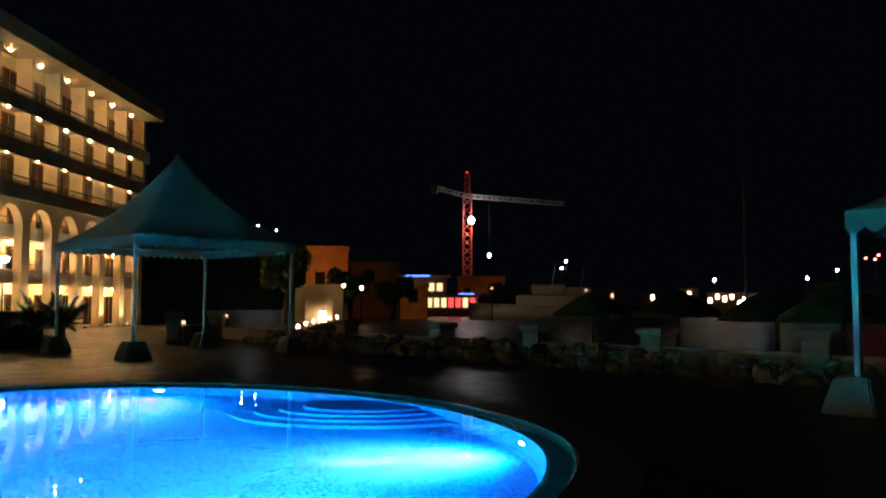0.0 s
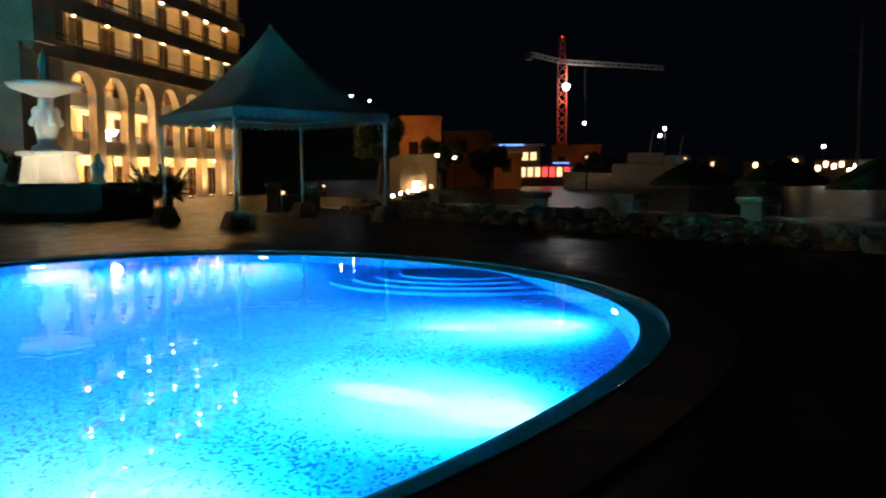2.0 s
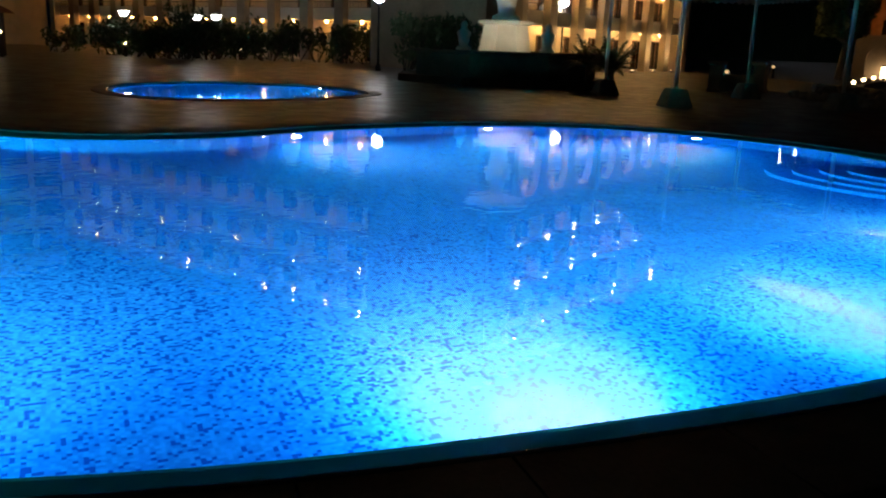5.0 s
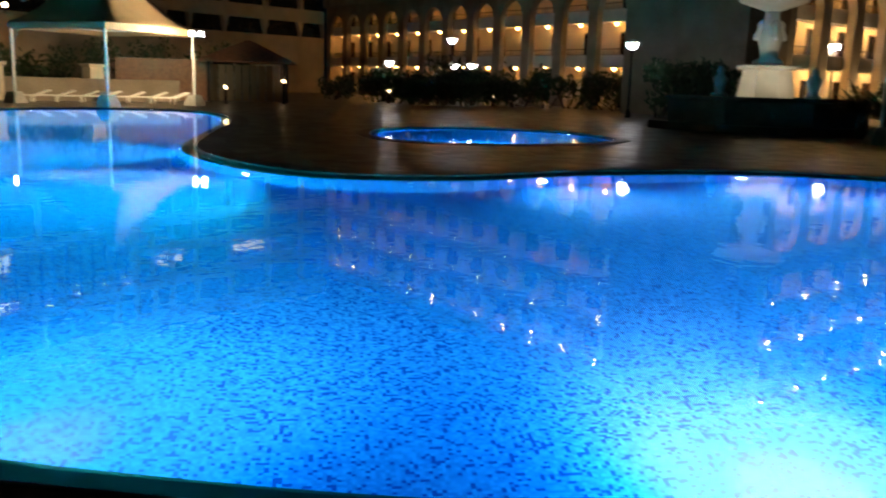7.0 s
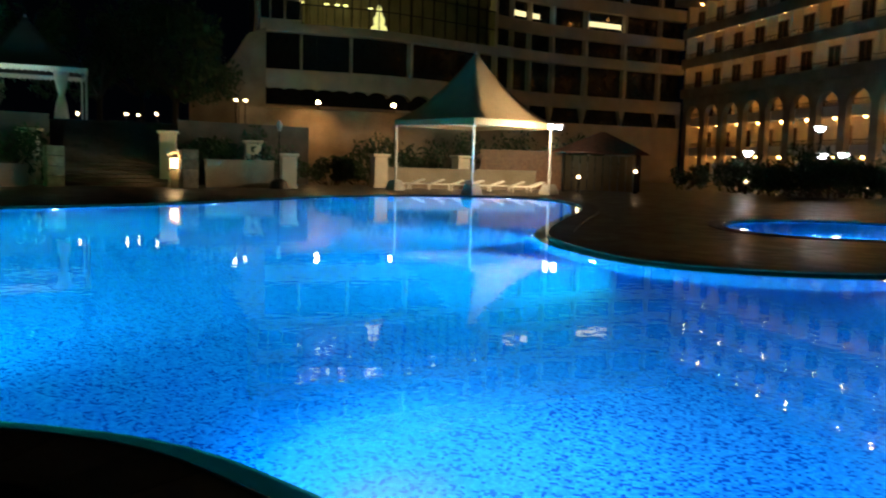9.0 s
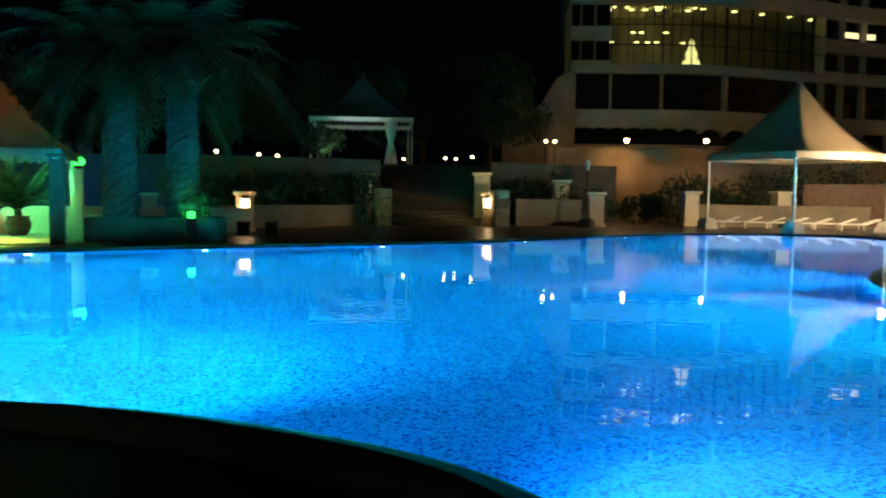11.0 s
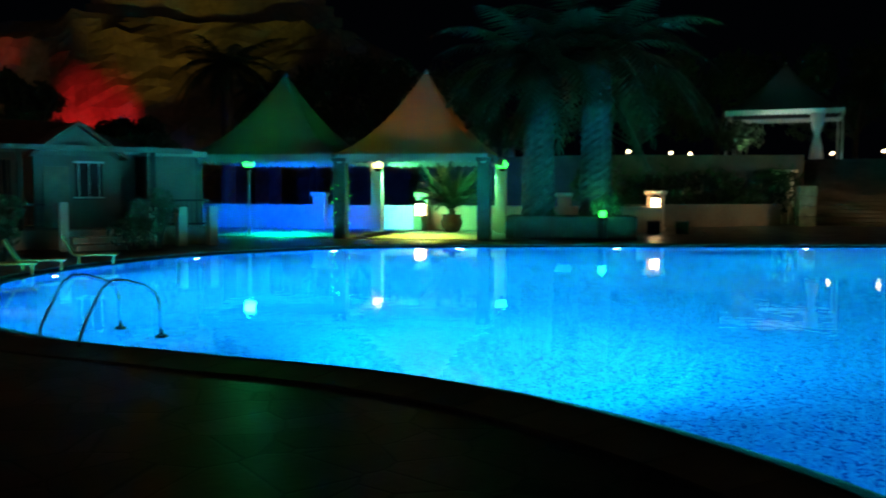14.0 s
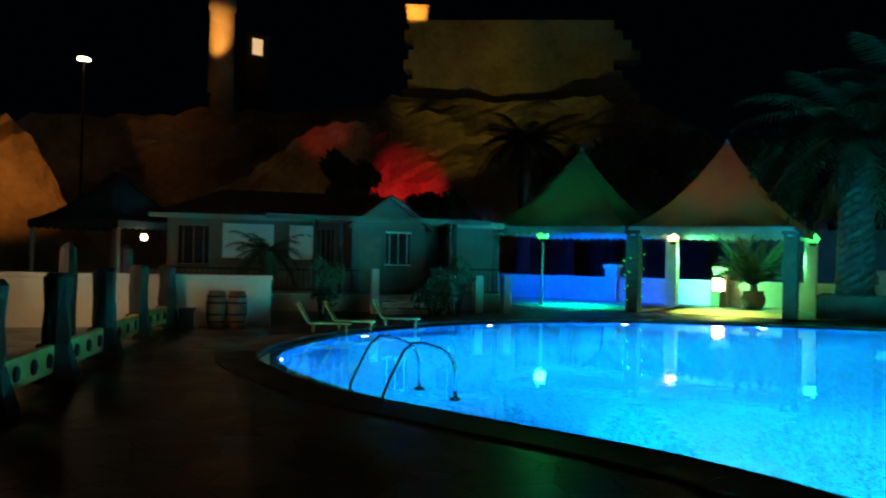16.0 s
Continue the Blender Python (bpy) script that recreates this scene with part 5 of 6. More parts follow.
for k, (x, y) in enumerate(PL):
    h = 1.28 + 0.06 * rr.random()
    bm = lathe([(0.19, 0.001), (0.17, 0.3), (0.18, 0.6), (0.16, 0.9), (0.175, h - 0.06), (0.13, h)], 9)
    for v in bm.verts:
        v.co += Vector((rr.uniform(-0.02, 0.02), rr.uniform(-0.02, 0.02), 0))
    part("post", bm, M["wood_dark"], fence).matrix_basis = pose(x, y, 0)
    part("foot", lathe([(0.34, 0.001), (0.28, 0.2), (0.2, 0.45)], 6), M["wood_dark"], fence).matrix_basis = pose(x + 0.02, y, 0)
    if k < len(PL) - 1:
        nx, ny = PL[k + 1]
        L = math.hypot(nx - x, ny - y)
        a = math.degrees(math.atan2(ny - y, nx - x))
        part("beam", cubed(0.22, -0.05, 0.12, L - 0.22, 0.05, 0.46, 0.015), M["yellow"], fence, "yellow plank").matrix_basis = pose(x, y, 0, 0, 0, a)
        for q in (0.3, 0.55, 0.8):
            for sy in (-1, 1):
                part("knob", lathe([(0.09, 0), (0.08, 0.03), (0.03, 0.04)], 14, m=pose(L * q, sy * 0.051, 0.29, -90 * sy)), M["wood_dark"], fence, "dark round boss").matrix_basis = pose(x, y, 0, 0, 0, a)
for x, y in ((-4.9, -15.2), (-6.6, -17.3)):
    e = thing("tall_post", pose(x + 0.9, y - 1.2, 0), "tall rough dark timber post", "post", "tall posts")
    part("shaft", lathe([(0.17, 0), (0.15, 0.6), (0.165, 1.1), (0.14, 1.62), (0.05, 1.72)], 9), M["wood_dark"], e)

# hut with white curtains behind the deck
p = at(64.4, 54)
e = thing("hut", pose(p.x, p.y, 0, 0, 0, 60), "small hut with a dark tiled roof and white curtains", "hut")
for sx in (-2.2, 2.2):
    for sy in (-1.6, 1.6):
        part("post", cubed(sx - 0.1, sy - 0.1, 0, sx + 0.1, sy + 0.1, 2.35), M["wood_dark"], e)
part("roof", lathe([(4.0, 2.351), (3.9, 2.45), (0.2, 3.7)], 4, m=pose(0, 0, 0, 0, 0, 45)), M["roof"], e, "dark hipped roof")
for k in range(9):
    x = -1.9 + k * 0.46
    part("curtain", cubed(x - 0.2, -1.62 + 0.04 * (k % 2), 0.1, x + 0.2, -1.57 + 0.04 * (k % 2), 2.2, 0.02), M["canvas_tan"], e, "white curtain panel")
# curtain of the terrace tent
e = thing("curtain", pose(*at(99.1, 52.2, 3.401)), "white gathered curtain on the terrace tent pole", "curtain")
smooth(part("cloth", lathe([(0.38, 0.0), (0.3, 0.7), (0.16, 1.3), (0.3, 1.9), (0.42, 2.55)], 12), M["white"], e))
e = thing("ground_flood", pose(*at(101.5, 53.4, 3.401)), "small white floodlight under the terrace tent", "floodlight")
part("housing", cubed(-0.12, -0.1, 0, 0.12, 0.1, 0.2), M["iron"], e)
part("lens", cubed(-0.1, -0.08, 0.201, 0.1, 0.08, 0.25), M["cool"], e)
spot(at(101.5, 55, 3.8), at(100.0, 52.6, 5.9), 60, (0.8, 1, 0.95), 140, 0.6)
# unseen lights added in front to brighten the hem and the bush
spot(at(101.3, 49.5, 3.9), at(100.9, 53, 5.9), 260, (0.85, 1, 0.95), 64, 0.8)
spot(at(103.2, 49.6, 3.8), at(103.4, 52, 5.0), 200, (0.8, 1, 0.7), 70, 0.9)


# ---- harbour side ----
WL = [Vector((-14.0, 45.8, 0)), Vector((-9.4, 40.0, 0)), Vector((-3.7, 32.8, 0)), Vector((-0.05, 28.6, 0)), Vector((2.8, 25.2, 0)), Vector((5.5, 21.8, 0)), Vector((8.2, 18.4, 0)), Vector((11.0, 14.8, 0))]
for a, b in zip(WL, WL[1:]):
    low_wall(a, b, 0.55, 0.3, "lime", "low stone wall at the edge of the terrace")
for p in WL[2:]:
    pier(p, 1.02, 0.62, "square stone pier with a broad cap on the terrace edge", rz=-51, material="lime", group="terrace edge piers")
for b, d in ((17.6, 38.5), (15.0, 40)):
    pier(at(b, d), 1.3, 0.5, "square stone pier with a broad cap on the terrace edge", material="lime", group="terrace edge piers")
low_wall(at(17.2, 38.5), at(15.4, 39.9), 0.75, 0.25, "cream", "low pale wall between two piers")
# rockery of rough stones along the wall
rock = thing("rockery", pose(0, 0, 0), "long low rockery of rough field stones", "rockery")
rr = random.Random(11)
protos = []
for k in range(6):
    bm = bmesh.new()
    bmesh.ops.create_icosphere(bm, subdivisions=2, radius=0.5)
    for v in bm.verts:
        v.co *= 1 + 0.45 * noise.noise(v.co * 2.2 + Vector((k * 7, 0, 0)))
        v.co.z *= 0.7
    protos.append(part("stone", bm, M["rubble"], rock))
LNE = WL[7] - WL[1]
for k in range(290):
    u = rr.random()
    p = WL[1] + LNE * (0.12 + 0.88 * u)
    n = Vector((-0.78, -0.62, 0))
    off = 0.55 + 1.3 * rr.random()
    s = rr.uniform(0.25, 0.62)
    again(protos[k % 6], Matrix.LocRotScale(p + n * off + Vector((0, 0, s * 0.22 + (0.25 if off < 0.9 else 0))), Euler((rr.random() * 0.6, rr.random() * 0.6, rr.random() * 6.3)), (s * 1.2, s, s)))
for o in protos:
    bpy.data.objects.remove(o)
# lit path with low lights beyond the tent
for k in range(6):
    u = k / 5
    e = thing("path_light", pose(*at(9.7 - 2.6 * u, 46 + 22 * u)), "low warm light along the path wall", "path light", "path lights")
    z = 0.45 + 0.2 * u
    part("post", lathe([(0.12, 0), (0.1, z - 0.05)], 10), M["lime"], e)
    part("head", lathe([(0.08, z - 0.049), (0.1, z + 0.05), (0.05, z + 0.12)], 10), M["warm_big"], e)
low_wall(at(9.3, 47), at(6.9, 70), 0.4, 0.3, "lime", "low wall along the lit path")
e = thing("gatehouse", pose(*at(8.3, 78), 0, 0, 8), "small stone gatehouse with a lit archway", "gatehouse")
part("wall", arch_panel(4.4, 3.3, 1.25, 1.5, 1.0), M["lime_dark"], e).matrix_basis = pose(-2.2, 0, 0)
part("rear_wall", cubed(-2.2, 3.5, 0, 2.2, 4.0, 3.3), M["lime_dark"], e)
part("roof", cubed(-2.5, -0.2, 3.303, 2.5, 4.2, 3.5), M["lime_dark"], e)
# unseen lantern added to fill the archway with warm glow
lantern(at(8.1, 80.5), 0.002, "added lantern giving the archway its warm glow", 0.7, 1.0)
for b, z in ((6.7, 3.2), (5.5, 3.0)):
    wall_lamp(at(b, 76, z), 0.16, stand=z)


def fort(b0, b1, d, h, label, seed):
    p, q = at(b0, d), at(b1, d)
    L = (q - p).length
    e = thing("fort_wall", pose(p.x, p.y, 0, 0, 0, math.degrees(math.atan2(q.y - p.y, q.x - p.x))), label, "fort wall", kind="structure")
    part("wall", cubed(0, 0, 0, L, 6, h - 0.5), M["rock"], e)
    part("cornice", cubed(-0.15, -0.15, h - 0.499, L + 0.15, 6.1, h, 0.03), M["rock"], e)
    for k in range(max(1, int(L / 5))):
        part("window", cubed(1 + k * 5, -0.04, h * 0.45, 2.1 + k * 5, -0.002, h * 0.45 + 1.6), M["glass"], e)


fort(9.2, 6.4, 95, 8.2, "old fort wall glowing orange under floodlights", 1)
fort(6.2, 3.0, 110, 7.2, "long old harbour wall in dim orange light", 2)
fort(2.9, 1.0, 100, 4.2, "brown quay building beside the boats", 3)
fort(-1.0, -4.2, 140, 6.4, "low orange-lit quay building behind the boats", 4)
OR = (1, 0.24, 0.03)
spot(at(8.4, 86, 1.0), at(8.3, 95, 6.5), 900, OR, 46, 0.7)
spot(at(5.2, 98, 1.0), at(4.6, 110, 5), 30, OR, 70, 0.8)
spot(at(-2.6, 131, 1.0), at(-2.6, 140, 4), 160, OR, 80, 0.8)
spot(at(2.1, 93, 1.0), at(2.0, 100, 3), 90, OR, 110, 0.8)
# restaurant on the quay: blue roof light, lit window band
e = thing("restaurant", pose(*at(0.6, 118), 0, 0, 2), "two-storey quay restaurant with blue lights and lit windows", "restaurant")
part("body", cubed(-4.5, 0, 0, 8.5, 6, 3.0), M["lime_dark"], e)
part("upper_body", cubed(-4.4, 1.0, 3.003, 1.8, 6, 5.6), M["lime_dark"], e)
part("canopy", cubed(-4.9, -1.0, 5.603, 2.3, 6.2, 5.8), M["white"], e)
for k in range(9):
    part("lit_window", cubed(-1.0 + k * 1.0, -0.06, 1.3, -0.3 + k * 1.0, -0.003, 2.6), M["city"] if k not in (3, 4, 6) else M["red"], e)
for k in range(5):
    part("lit_window", cubed(-4.2 + k * 1.15, 0.94, 3.6, -3.4 + k * 1.15, 0.997, 4.7), M["city"], e)
part("blue_strip", cubed(-3.9, -1.06, 5.55, -0.6, -1.003, 5.72), M["blue"], e, "blue light strip")
part("blue_strip", cubed(3.4, -0.06, 3.1, 5.6, -0.003, 3.24), M["blue"], e, "blue light strip")


def lattice(bm, a, b, w, n):
    """A square lattice mast between two points."""
    a, b = Vector(a), Vector(b)
    q = (b - a).to_track_quat("Z", "Y").to_matrix().to_4x4()
    L = (b - a).length
    m = Matrix.Translation(a) @ q
    cs = [(-w, -w), (w, -w), (w, w), (-w, w)]
    for c in cs:
        rod(m @ Vector((*c, 0)), m @ Vector((*c, L)), 0.14, None, 5, bm)
    for i in range(n):
        z0, z1 = L * i / n, L * (i + 1) / n
        for k in range(4):
            c0, c1 = cs[k], cs[(k + 1) % 4]
            if i % 2:
                c0, c1 = c1, c0
            rod(m @ Vector((*c0, z0)), m @ Vector((*c1, z1)), 0.09, None, 4, bm)
    return bm


T = at(-1.65, 200)
e = thing("tower_crane", pose(T.x, T.y, 0), "tall red lattice tower crane with a bright lamp", "crane")
part("mast", lattice(bmesh.new(), (0, 0, 0), (0, 0, 27), 1.0, 14), M["red_metal"], e)
part("cat_head", lattice(bmesh.new(), (0, 0, 27), (0, 0, 33), 0.6, 4), M["red_metal"], e)
part("jib", lattice(bmesh.new(), (0, 0, 27.5), (23.5, 3, 26.0), 0.4, 18), M["crane_grey"], e)
part("counter_jib", lattice(bmesh.new(), (0, 0, 27.5), (-8.0, -1, 29.4), 0.4, 6), M["crane_grey"], e)
part("counterweight", cubed(-8.6, -1.6, 28.0, -7.0, 0.0, 29.8, 0.1), M["concrete"], e)
part("cable", rod((5.2, 0.6, 27.1), (5.2, 0.6, 13.2), 0.06, None, 6), M["iron"], e)
smooth(part("lamp", ball(0.75, m=Matrix.Translation((0.9, -1.6, 21.6))), M["cool"], e, "bright white work lamp"))
part("lamp_bracket", rod((0.9, -1.6, 21.6), (0.5, -0.5, 21.6), 0.08, None, 6), M["iron"], e)
part("beacon", ball(0.25, m=Matrix.Translation((0, 0, 33.2)), sub=1), M["red"], e, "red warning light")
part("hook_lamp", ball(0.4, m=Matrix.Translation((5.2, 0.6, 13.4)), sub=1), M["cool"], e)
spot(T + Vector((1.2, -3.0, 21)), T + Vector((0, 0, 12)), 1800, (1, 0.5, 0.4), 100, 0.8)
spot(T + Vector((1.2, -3.0, 22.5)), T + Vector((6, 1, 27)), 700, (1, 0.9, 0.85), 130, 0.8)


def yacht(b, d, L, label, rz):
    e = thing("motor_yacht", pose(*at(b, d), 0, 0, rz), label, "yacht", "moored boats")
    bm = bmesh.new()
    rows = []
    for i in range(9):
        u = i / 8
        w = L * 0.14 * (1 - max(0, (u - 0.5) * 2) ** 2.2)
        x = (u - 0.5) * L
        rows.append([bm.verts.new(v) for v in ((x, -w * 0.6, 0), (x, -w, 1.2 + 0.7 * u), (x, w, 1.2 + 0.7 * u), (x, w * 0.6, 0))])
    for p, q in zip(rows, rows[1:]):
        for k in range(4):
            bm.faces.new((p[k], p[(k + 1) % 4], q[(k + 1) % 4], q[k]))
    bm.faces.new(rows[0])
    bm.faces.new(rows[-1][::-1])
    bmesh.ops.recalc_face_normals(bm, faces=bm.faces[:])
    smooth(part("hull", bm, M["hull"], e))
    part("cabin", cubed(-L * 0.28, -L * 0.1, 1.25, L * 0.15, L * 0.1, 2.7, 0.2), M["hull"], e)
    part("bridge", cubed(-L * 0.2, -L * 0.08, 2.71, L * 0.04, L * 0.08, 3.8, 0.2), M["hull"], e)
    part("cabin_window", cubed(-L * 0.24, -L * 0.101 - 0.02, 1.8, L * 0.12, -L * 0.101, 2.3), M["glass"], e)
    part("mast", rod((-L * 0.1, 0, 3.8), (-L * 0.13, 0, 6.2), 0.08, 0.03, 6), M["steel"], e)
    return e


yacht(-6.4, 92, 15, "white motor yacht moored at the dark quay", 170)
yacht(-8.6, 105, 12, "white motor yacht moored at the dark quay", 175)
e = thing("sailing_mast", pose(*at(-19.7, 150)), "very tall pale sailing mast against the night sky", "mast")
part("pole", lathe([(0.28, 0), (0.24, 18), (0.12, 32)], 10), M["steel"], e)
for z in (12, 21):
    part("spreader", rod((-1.8, 0, z), (1.8, 0, z), 0.06, None, 6), M["steel"], e)


# lit houses and boats along the far shore
def shore_house(b, d, w, h, wins, rnd, material="city"):
    e = thing("shore_house", pose(*at(b, d), 0, 0, b), "distant waterfront house with lit windows", "house", "far shore houses")
    part("wall", cubed(-w / 2, 0, 0, w / 2, 5, h), M["lime_dark"], e)
    part("roof", cubed(-w / 2 - 0.2, -0.2, h + 0.003, w / 2 + 0.2, 5.2, h + 0.3), M["lime_dark"], e)
    for k in range(wins):
        x = -w / 2 + w * (k + 0.5) / wins
        z = rnd.uniform(0.35, 0.75) * h
        part("lit_window", cubed(x - 0.3, -0.05, z, x + 0.3, -0.003, z + 0.9), M[material], e)


rr = random.Random(5)
for b, w, h, n, mt in ((-11.3, 6, 5, 1, "city"), (-13.9, 5, 4, 1, "warm_big"), (-16.2, 4, 5, 1, "warm_big"), (-18.4, 7, 4, 5, "warm_big"), (-19.6, 6, 4, 5, "cool"),
                       (-21.7, 6, 4, 1, "warm_big"), (-23.0, 5, 4, 1, "city"), (-26.4, 5, 4.5, 1, "warm_big"), (-24.6, 6, 6, 0, "city"), (-15.0, 6, 3.6, 0, "city"), (-29, 8, 5, 2, "city")):
    shore_house(b, 190 + rr.uniform(-8, 8), w, h, n, rr, mt)
for b, d, z in ((13.3, 290, 29.5), (12.4, 290, 28.0), (11.2, 290, 26.5), (-8.3, 200, 11.6), (-8.0, 200, 10.0), (-23.3, 200, 7.2), (-17.8, 200, 7.0), (-25.0, 210, 9.2)):
    e = thing("street_lamp", pose(*at(b, d)), "distant street lamp with a white head", "street lamp", "far street lamps")
    part("pole", lathe([(0.12, 0), (0.08, z)], 6), M["iron"], e)
    part("head", ball(0.32, m=Matrix.Translation((0, 0, z + 0.25)), sub=2), M["cool"], e)
for b, z in ((-26.6, 11.6), (-27.1, 11.3), (-27.3, 12.2)):
    e = thing("warning_light", pose(*at(b, 205)), "distant red warning light on a thin pole", "warning light", "red warning lights")
    part("pole", lathe([(0.12, 0), (0.08, z)], 6), M["iron"], e)
    part("head", ball(0.3, m=Matrix.Translation((0, 0, z + 0.2)), sub=2), M["red_bright"], e)
# lamps on the quay that light the moored boats
for b, d in ((-3.3, 86), (-9.6, 98)):
    e = thing("quay_lamp", pose(*at(b, d)), "short quay lamp with a small warm head", "quay lamp", "quay lamps")
    part("pole", lathe([(0.1, 0), (0.06, 3.2)], 8), M["iron"], e)
    part("head", lathe([(0.05, 3.2), (0.13, 3.26), (0.1, 3.4)], 10), M["city"], e)
    spot(at(b, d, 3.15), at(b - 3, d + 6, 1.6), 110, (1, 0.8, 0.6), 150, 1.0)
# dark hill behind the harbour
bm = bmesh.new()
rows = []
for i in range(29):
    b = 30 - i * 1.5
    h = 26 * math.exp(-((b - 16) / 8) ** 2) + 4 + 2.5 * noise.noise(Vector((b * 0.3, 0, 0)))
    rows.append([bm.verts.new(at(b, 300, 0)), bm.verts.new(at(b, 330, h * 0.7)), bm.verts.new(at(b, 380, h)), bm.verts.new(at(b, 480, 0))])
for p, q in zip(rows, rows[1:]):
    for k in range(3):
        bm.faces.new((p[k], q[k], q[k + 1], p[k + 1]))
tagged(part("hill", bm, M["leaf_dark"]), "dark wooded hill behind the harbour", "hill", kind="structure")
# thatched parasols below the terrace edge
for b, d in ((-21.5, 27), (-25.2, 25), (-15.5, 33), (-10.0, 36)):
    e = thing("thatched_parasol", pose(*at(b, d)), "dark thatched parasol beyond the terrace edge", "parasol", "thatched parasols")
    part("pole", lathe([(0.07, 0), (0.06, 2.0)], 8), M["wood"], e)
    bm = lathe([(1.7, 1.15), (1.6, 1.3), (0.9, 1.75), (0.1, 2.15)], 22)
    for v in bm.verts:
        v.co.z += 0.06 * noise.noise(v.co * 6)
    part("thatch", bm, M["leaf_dark"], e)


# ---- cliff and castle ----
def rock_face(name, b0, b1, d, height, label, seed, lean=0.35, rough=4.0, nb=70, nz=26):
    bm = bmesh.new()
    grid = []
    for i in range(nb + 1):
        b = b0 + (b1 - b0) * i / nb
        col = []
        for j in range(nz + 1):
            u = j / nz
            z = height(b) * u
            p = at(b, d, z)
            k = noise.noise(Vector((p.x * 0.09, p.y * 0.09, z * 0.13 + seed))) + 0.5 * noise.noise(Vector((p.x * 0.3, p.y * 0.3, z * 0.35 + seed))) + 0.25 * noise.noise(Vector((p.x * 0.9, p.y * 0.9, z + seed)))
            r = d + lean * z + rough * k * (0.3 + 0.7 * u)
            col.append(bm.verts.new(at(b, r, z + 0.8 * noise.noise(Vector((b, u * 3, seed))) * u)))
        col.append(bm.verts.new(at(b, d + lean * height(b) + 14, height(b))))
        grid.append(col)
    for a, c in zip(grid, grid[1:]):
        for j in range(len(a) - 1):
            bm.faces.new((a[j], c[j], c[j + 1], a[j + 1]))
    bmesh.ops.recalc_face_normals(bm, faces=bm.faces[:])
    return tagged(part(name, bm, M["rock"]), label, "cliff", kind="structure")


rock_face("cliff", 176, 118, 78, lambda b: 17.5 - max(0, 130 - b) * 0.8 if b < 147 else 16.5 - 0.15 * (b - 147), "steep rugged cliff in coloured floodlight", 3)
rock_face("rock_outcrop", 160, 147.5, 56, lambda b: 10.8 - max(0, b - 150.5) * 0.75, "craggy rock outcrop above the bar", 9, 0.3, 2.5, 40, 18)
rock_face("rock_outcrop", 178, 164, 56, lambda b: (10.2 - 0.5 * math.sin(b)) * min(1.0, max(0.12, (b - 163.5) / 6.5)), "craggy rock outcrop glowing orange", 14, 0.3, 2.5, 40, 18)
p, q = at(145.4, 88), at(129.5, 88)
L = (q - p).length
e = thing("castle_wall", pose(p.x, p.y, 18.0, 0, 0, math.degrees(math.atan2(q.y - p.y, q.x - p.x))), "long stone castle wall on the cliff", "castle wall", kind="structure")
for k in range(8):
    part("wall_course", cubed(0.5 * (k % 3), 0.05 * k, k * 1.05 + 0.003, L - 0.9 * ((k * 5) % 4), 3.0, k * 1.05 + 1.04, 0.03), M["rock"], e)
p = at(144.5, 89)
e = thing("castle_turret", pose(p.x, p.y, 26.4, 0, 0, 144.5), "small stone turret glowing orange on the castle wall", "turret", kind="structure")
part("wall", cubed(-1.1, -0.8, 0, 1.1, 0.8, 1.3, 0.03), M["lime"], e)
part("cap", cubed(-1.3, -1.0, 1.301, 1.3, 1.0, 1.6, 0.03), M["lime"], e)
spot(at(144.9, 86.6, 26.9), at(144.5, 89, 27.6), 420, (1.0, 0.42, 0.05), 90, 0.7)
p = at(157.4, 96)
e = thing("castle_tower", pose(p.x, p.y, 14), "round stone castle tower glowing orange", "tower", kind="structure")
smooth(part("tower", lathe([(1.5, 0), (1.35, 8), (1.3, 14), (1.5, 14.3), (1.5, 15.5)], 20), M["lime"], e))
part("lit_window", cubed(-4.4, 0.9, 9.8, -3.2, 1.0, 11.6), M["city"], e)
part("curtain_wall", cubed(-5.2, -0.8, 0, -2.6, 0.89, 12.2), M["dark_stone"], e)
p = at(165.7, 70)
e = thing("street_lamp", pose(p.x, p.y, 0), "tall street lamp with a warm head on the cliff road", "street lamp", "far street lamps")
part("pole", lathe([(0.12, 0), (0.07, 16)], 8), M["iron"], e)
part("head", lathe([(0.1, 16.0), (0.5, 16.05), (0.45, 16.2), (0.1, 16.3)], 12), M["warm_big"], e)


def cliff_flood(p, aim, power, color, size, label, z=None):
    e = thing("cliff_floodlight", pose(p.x, p.y, p.z), label, "floodlight", "cliff floodlights")
    part("stand", cubed(-0.15, -0.15, -p.z, 0.15, 0.15, -0.2), M["iron"], e)
    part("housing", cubed(-0.3, -0.2, -0.199, 0.3, 0.2, 0.1, 0.03), M["iron"], e)
    spot(p + Vector((0, 0, 0.5)), aim, power, color, size, 0.8, 0.15)


RED = (1.0, 0.02, 0.03)
cliff_flood(at(144.4, 66, 3.0), at(144.6, 81, 8.4), 6000, RED, 28, "red floodlight at the foot of the cliff")
cliff_flood(at(146.6, 70, 3.5), at(146.6, 80, 6.0), 3600, RED, 32, "red floodlight at the foot of the cliff")
cliff_flood(at(151.2, 51.0, 3.5), at(150.7, 58, 9.8), 600, RED, 26, "red floodlight at the foot of the rock")
cliff_flood(at(135.5, 60, 3.0), at(135.5, 86, 21), 2600, (0.5, 0.5, 0.06), 30, "yellow floodlight aimed at the castle wall")
cliff_flood(at(142.5, 60, 3.0), at(141.6, 84, 17.5), 4200, (0.62, 0.44, 0.05), 32, "yellow floodlight aimed at the castle wall")
cliff_flood(at(153.0, 47, 3.0), at(154.0, 57, 6), 170, (1.0, 0.5, 0.12), 100, "dim amber floodlight before the rock")
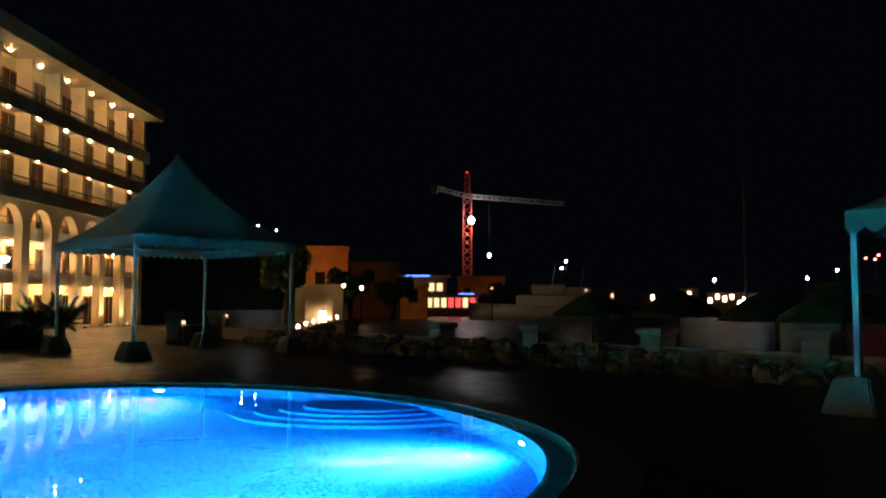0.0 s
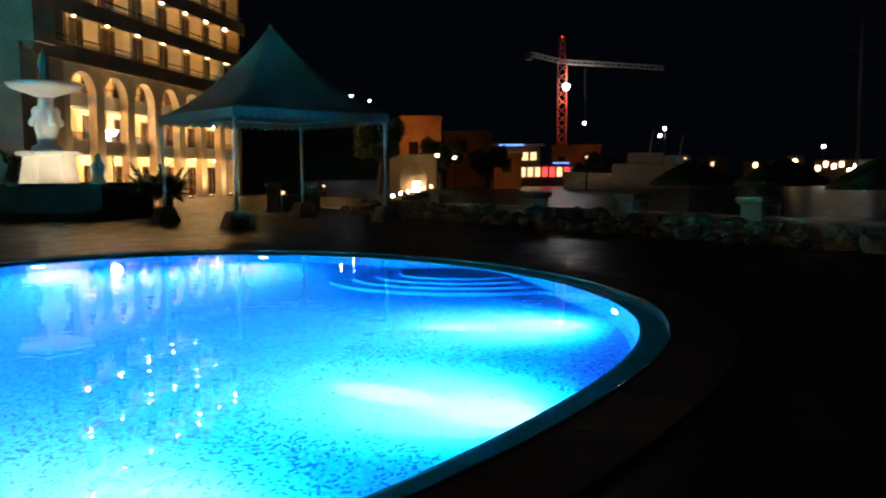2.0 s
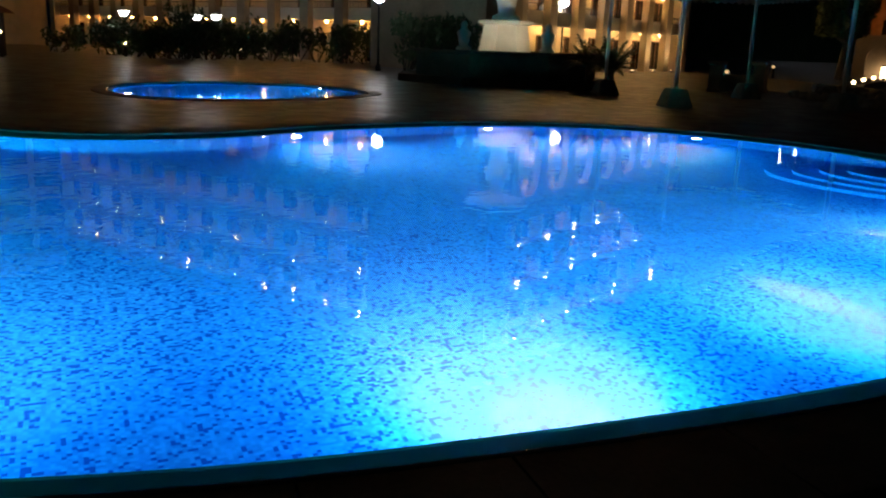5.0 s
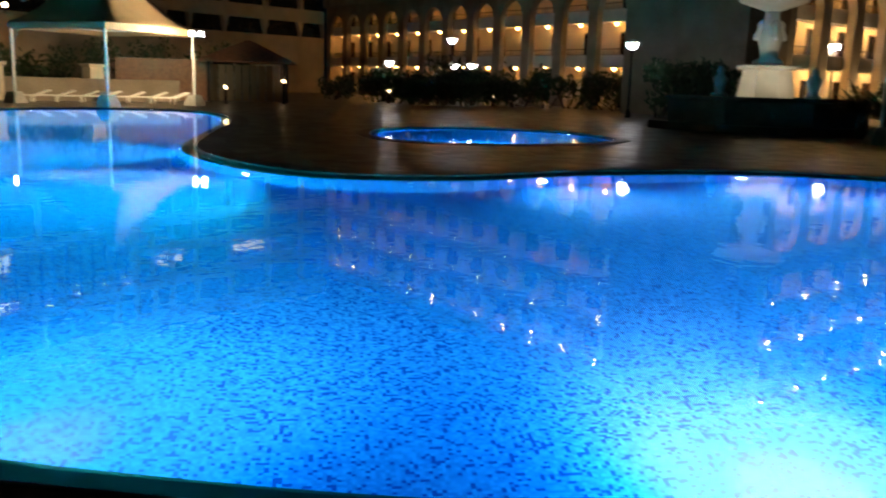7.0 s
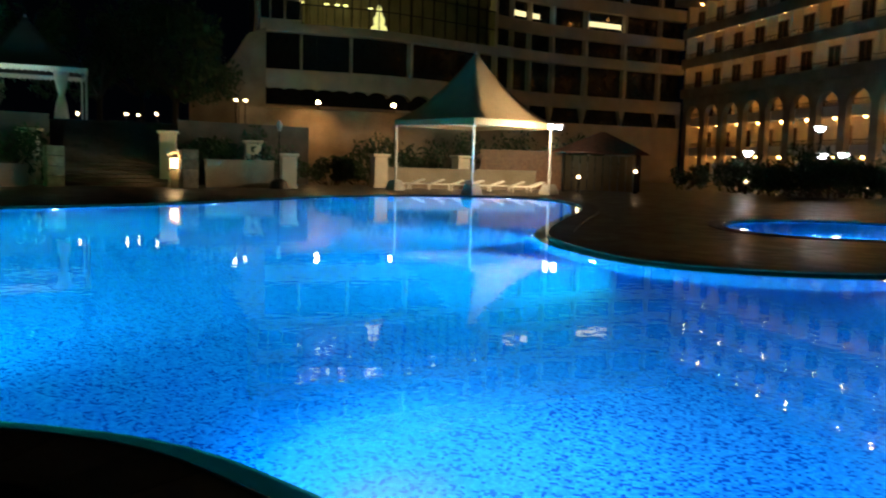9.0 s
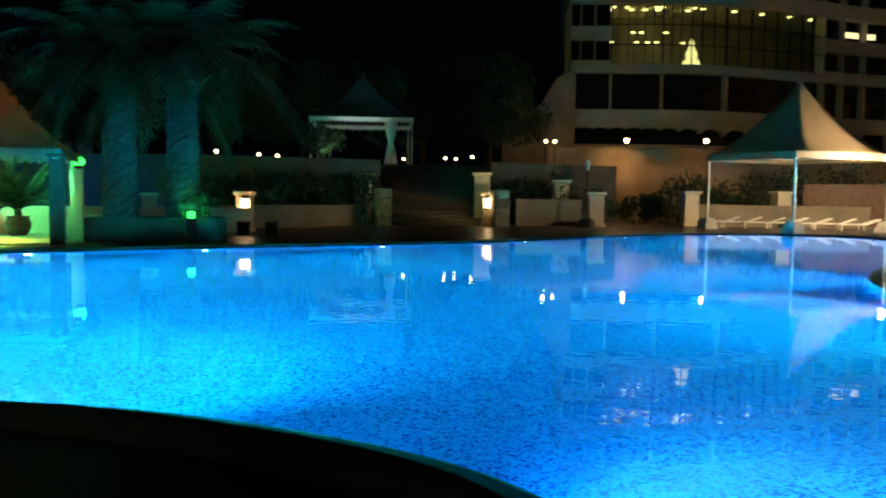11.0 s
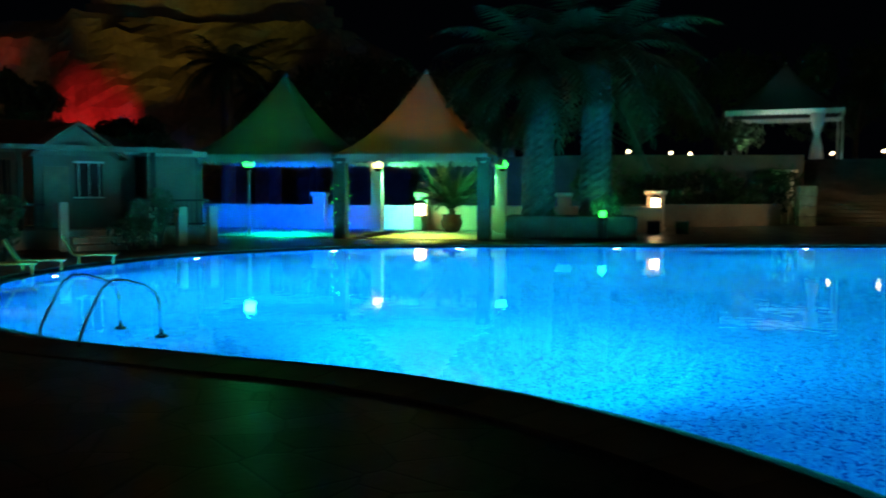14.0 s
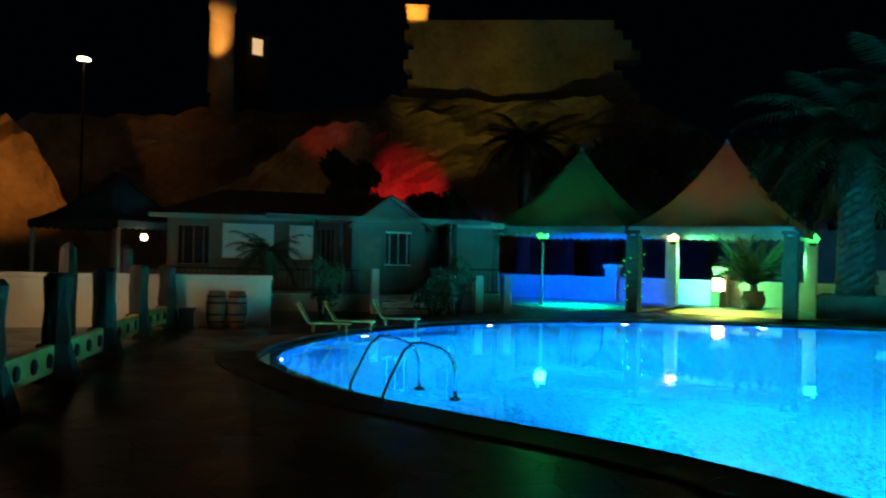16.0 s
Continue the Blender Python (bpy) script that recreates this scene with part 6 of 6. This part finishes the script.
cliff_flood(at(171.0, 47, 3.0), at(170, 57, 7), 2300, (1.0, 0.33, 0.05), 60, "orange floodlight before the rock")
cliff_flood(at(158.2, 88, 17.5), at(157.8, 95, 25.5), 9000, (1.0, 0.42, 0.08), 26, "orange floodlight at the tower's foot")
# glowing panel that makes the bright yellow patch over the bar roof
e = thing("roof_lamp", pose(*at(147.6, 60, 5.0)), "flat yellow-green glowing panel above the bar roof", "lamp")
part("stand", cubed(-0.1, -0.1, -5.0, 0.1, 0.1, -0.02), M["iron"], e)
part("panel", cubed(-0.7, -0.1, 0, 0.7, 0.1, 0.5, 0.05), M["hall"], e)

for b, d, h, s in ((149.0, 48, 7.0, 91), (144.6, 52, 5.0, 92), (141.8, 50, 5.5, 93), (131.5, 60, 10, 94), (127.0, 58, 10, 95)):
    tree(pose(*at(b, d)), h, 1.7 if h < 9 else 3.2, "dark tree standing before the floodlit cliff", s)
palm(pose(*at(137.0, 46)), 8.0, 0.3, 30, 3.4, "tall dark palm before the cliff", 96)
palm(pose(*at(134.0, 50)), 7.0, 0.3, 30, 3.4, "tall dark palm before the cliff", 97)
for b, d, h, s in ((6.3, 84, 5.0, 98), (3.4, 92, 4.4, 99), (10.6, 70, 6, 100), (-3.6, 110, 4.0, 101), (-4.8, 105, 3.6, 102)):
    tree(pose(*at(b, d)), h, 1.8, "dark harbour tree before the old walls", s)

# ---- coping stones round the pools ----
for loop, wid, gap, pname, lab in ((edge, RING, 7, "coping_ring", "pale stone coping ring round the pool"), (kid_edge, 0.4, 4, "kids_coping_ring", "pale stone coping ring round the small pool")):
    ringo = tagged(new(pname), lab, "pool coping", kind="structure")
    inn, out = offset(loop, 0.005), offset(loop, wid)
    n = len(loop)
    pos = 0
    while pos < n:
        a, b = pos, min(pos + 2, n)
        bm = bmesh.new()
        quad = []
        for w, lst in ((inn, range(a, b + 1)), (out, range(b, a - 1, -1))):
            quad += [w[i % n] for i in lst]
        c = sum(quad, Vector((0, 0))) / len(quad)
        quad = [p + (c - p).normalized() * 0.008 for p in quad]
        up = [bm.verts.new((p.x, p.y, 0.018)) for p in quad]
        dn = [bm.verts.new((p.x, p.y, -0.12)) for p in quad]
        bm.faces.new(up)
        for i in range(len(quad)):
            bm.faces.new((up[i - 1], up[i], dn[i], dn[i - 1]))
        bmesh.ops.recalc_face_normals(bm, faces=bm.faces[:])
        part("coping_stone", bm, M["coping"], ringo)
        pos = b
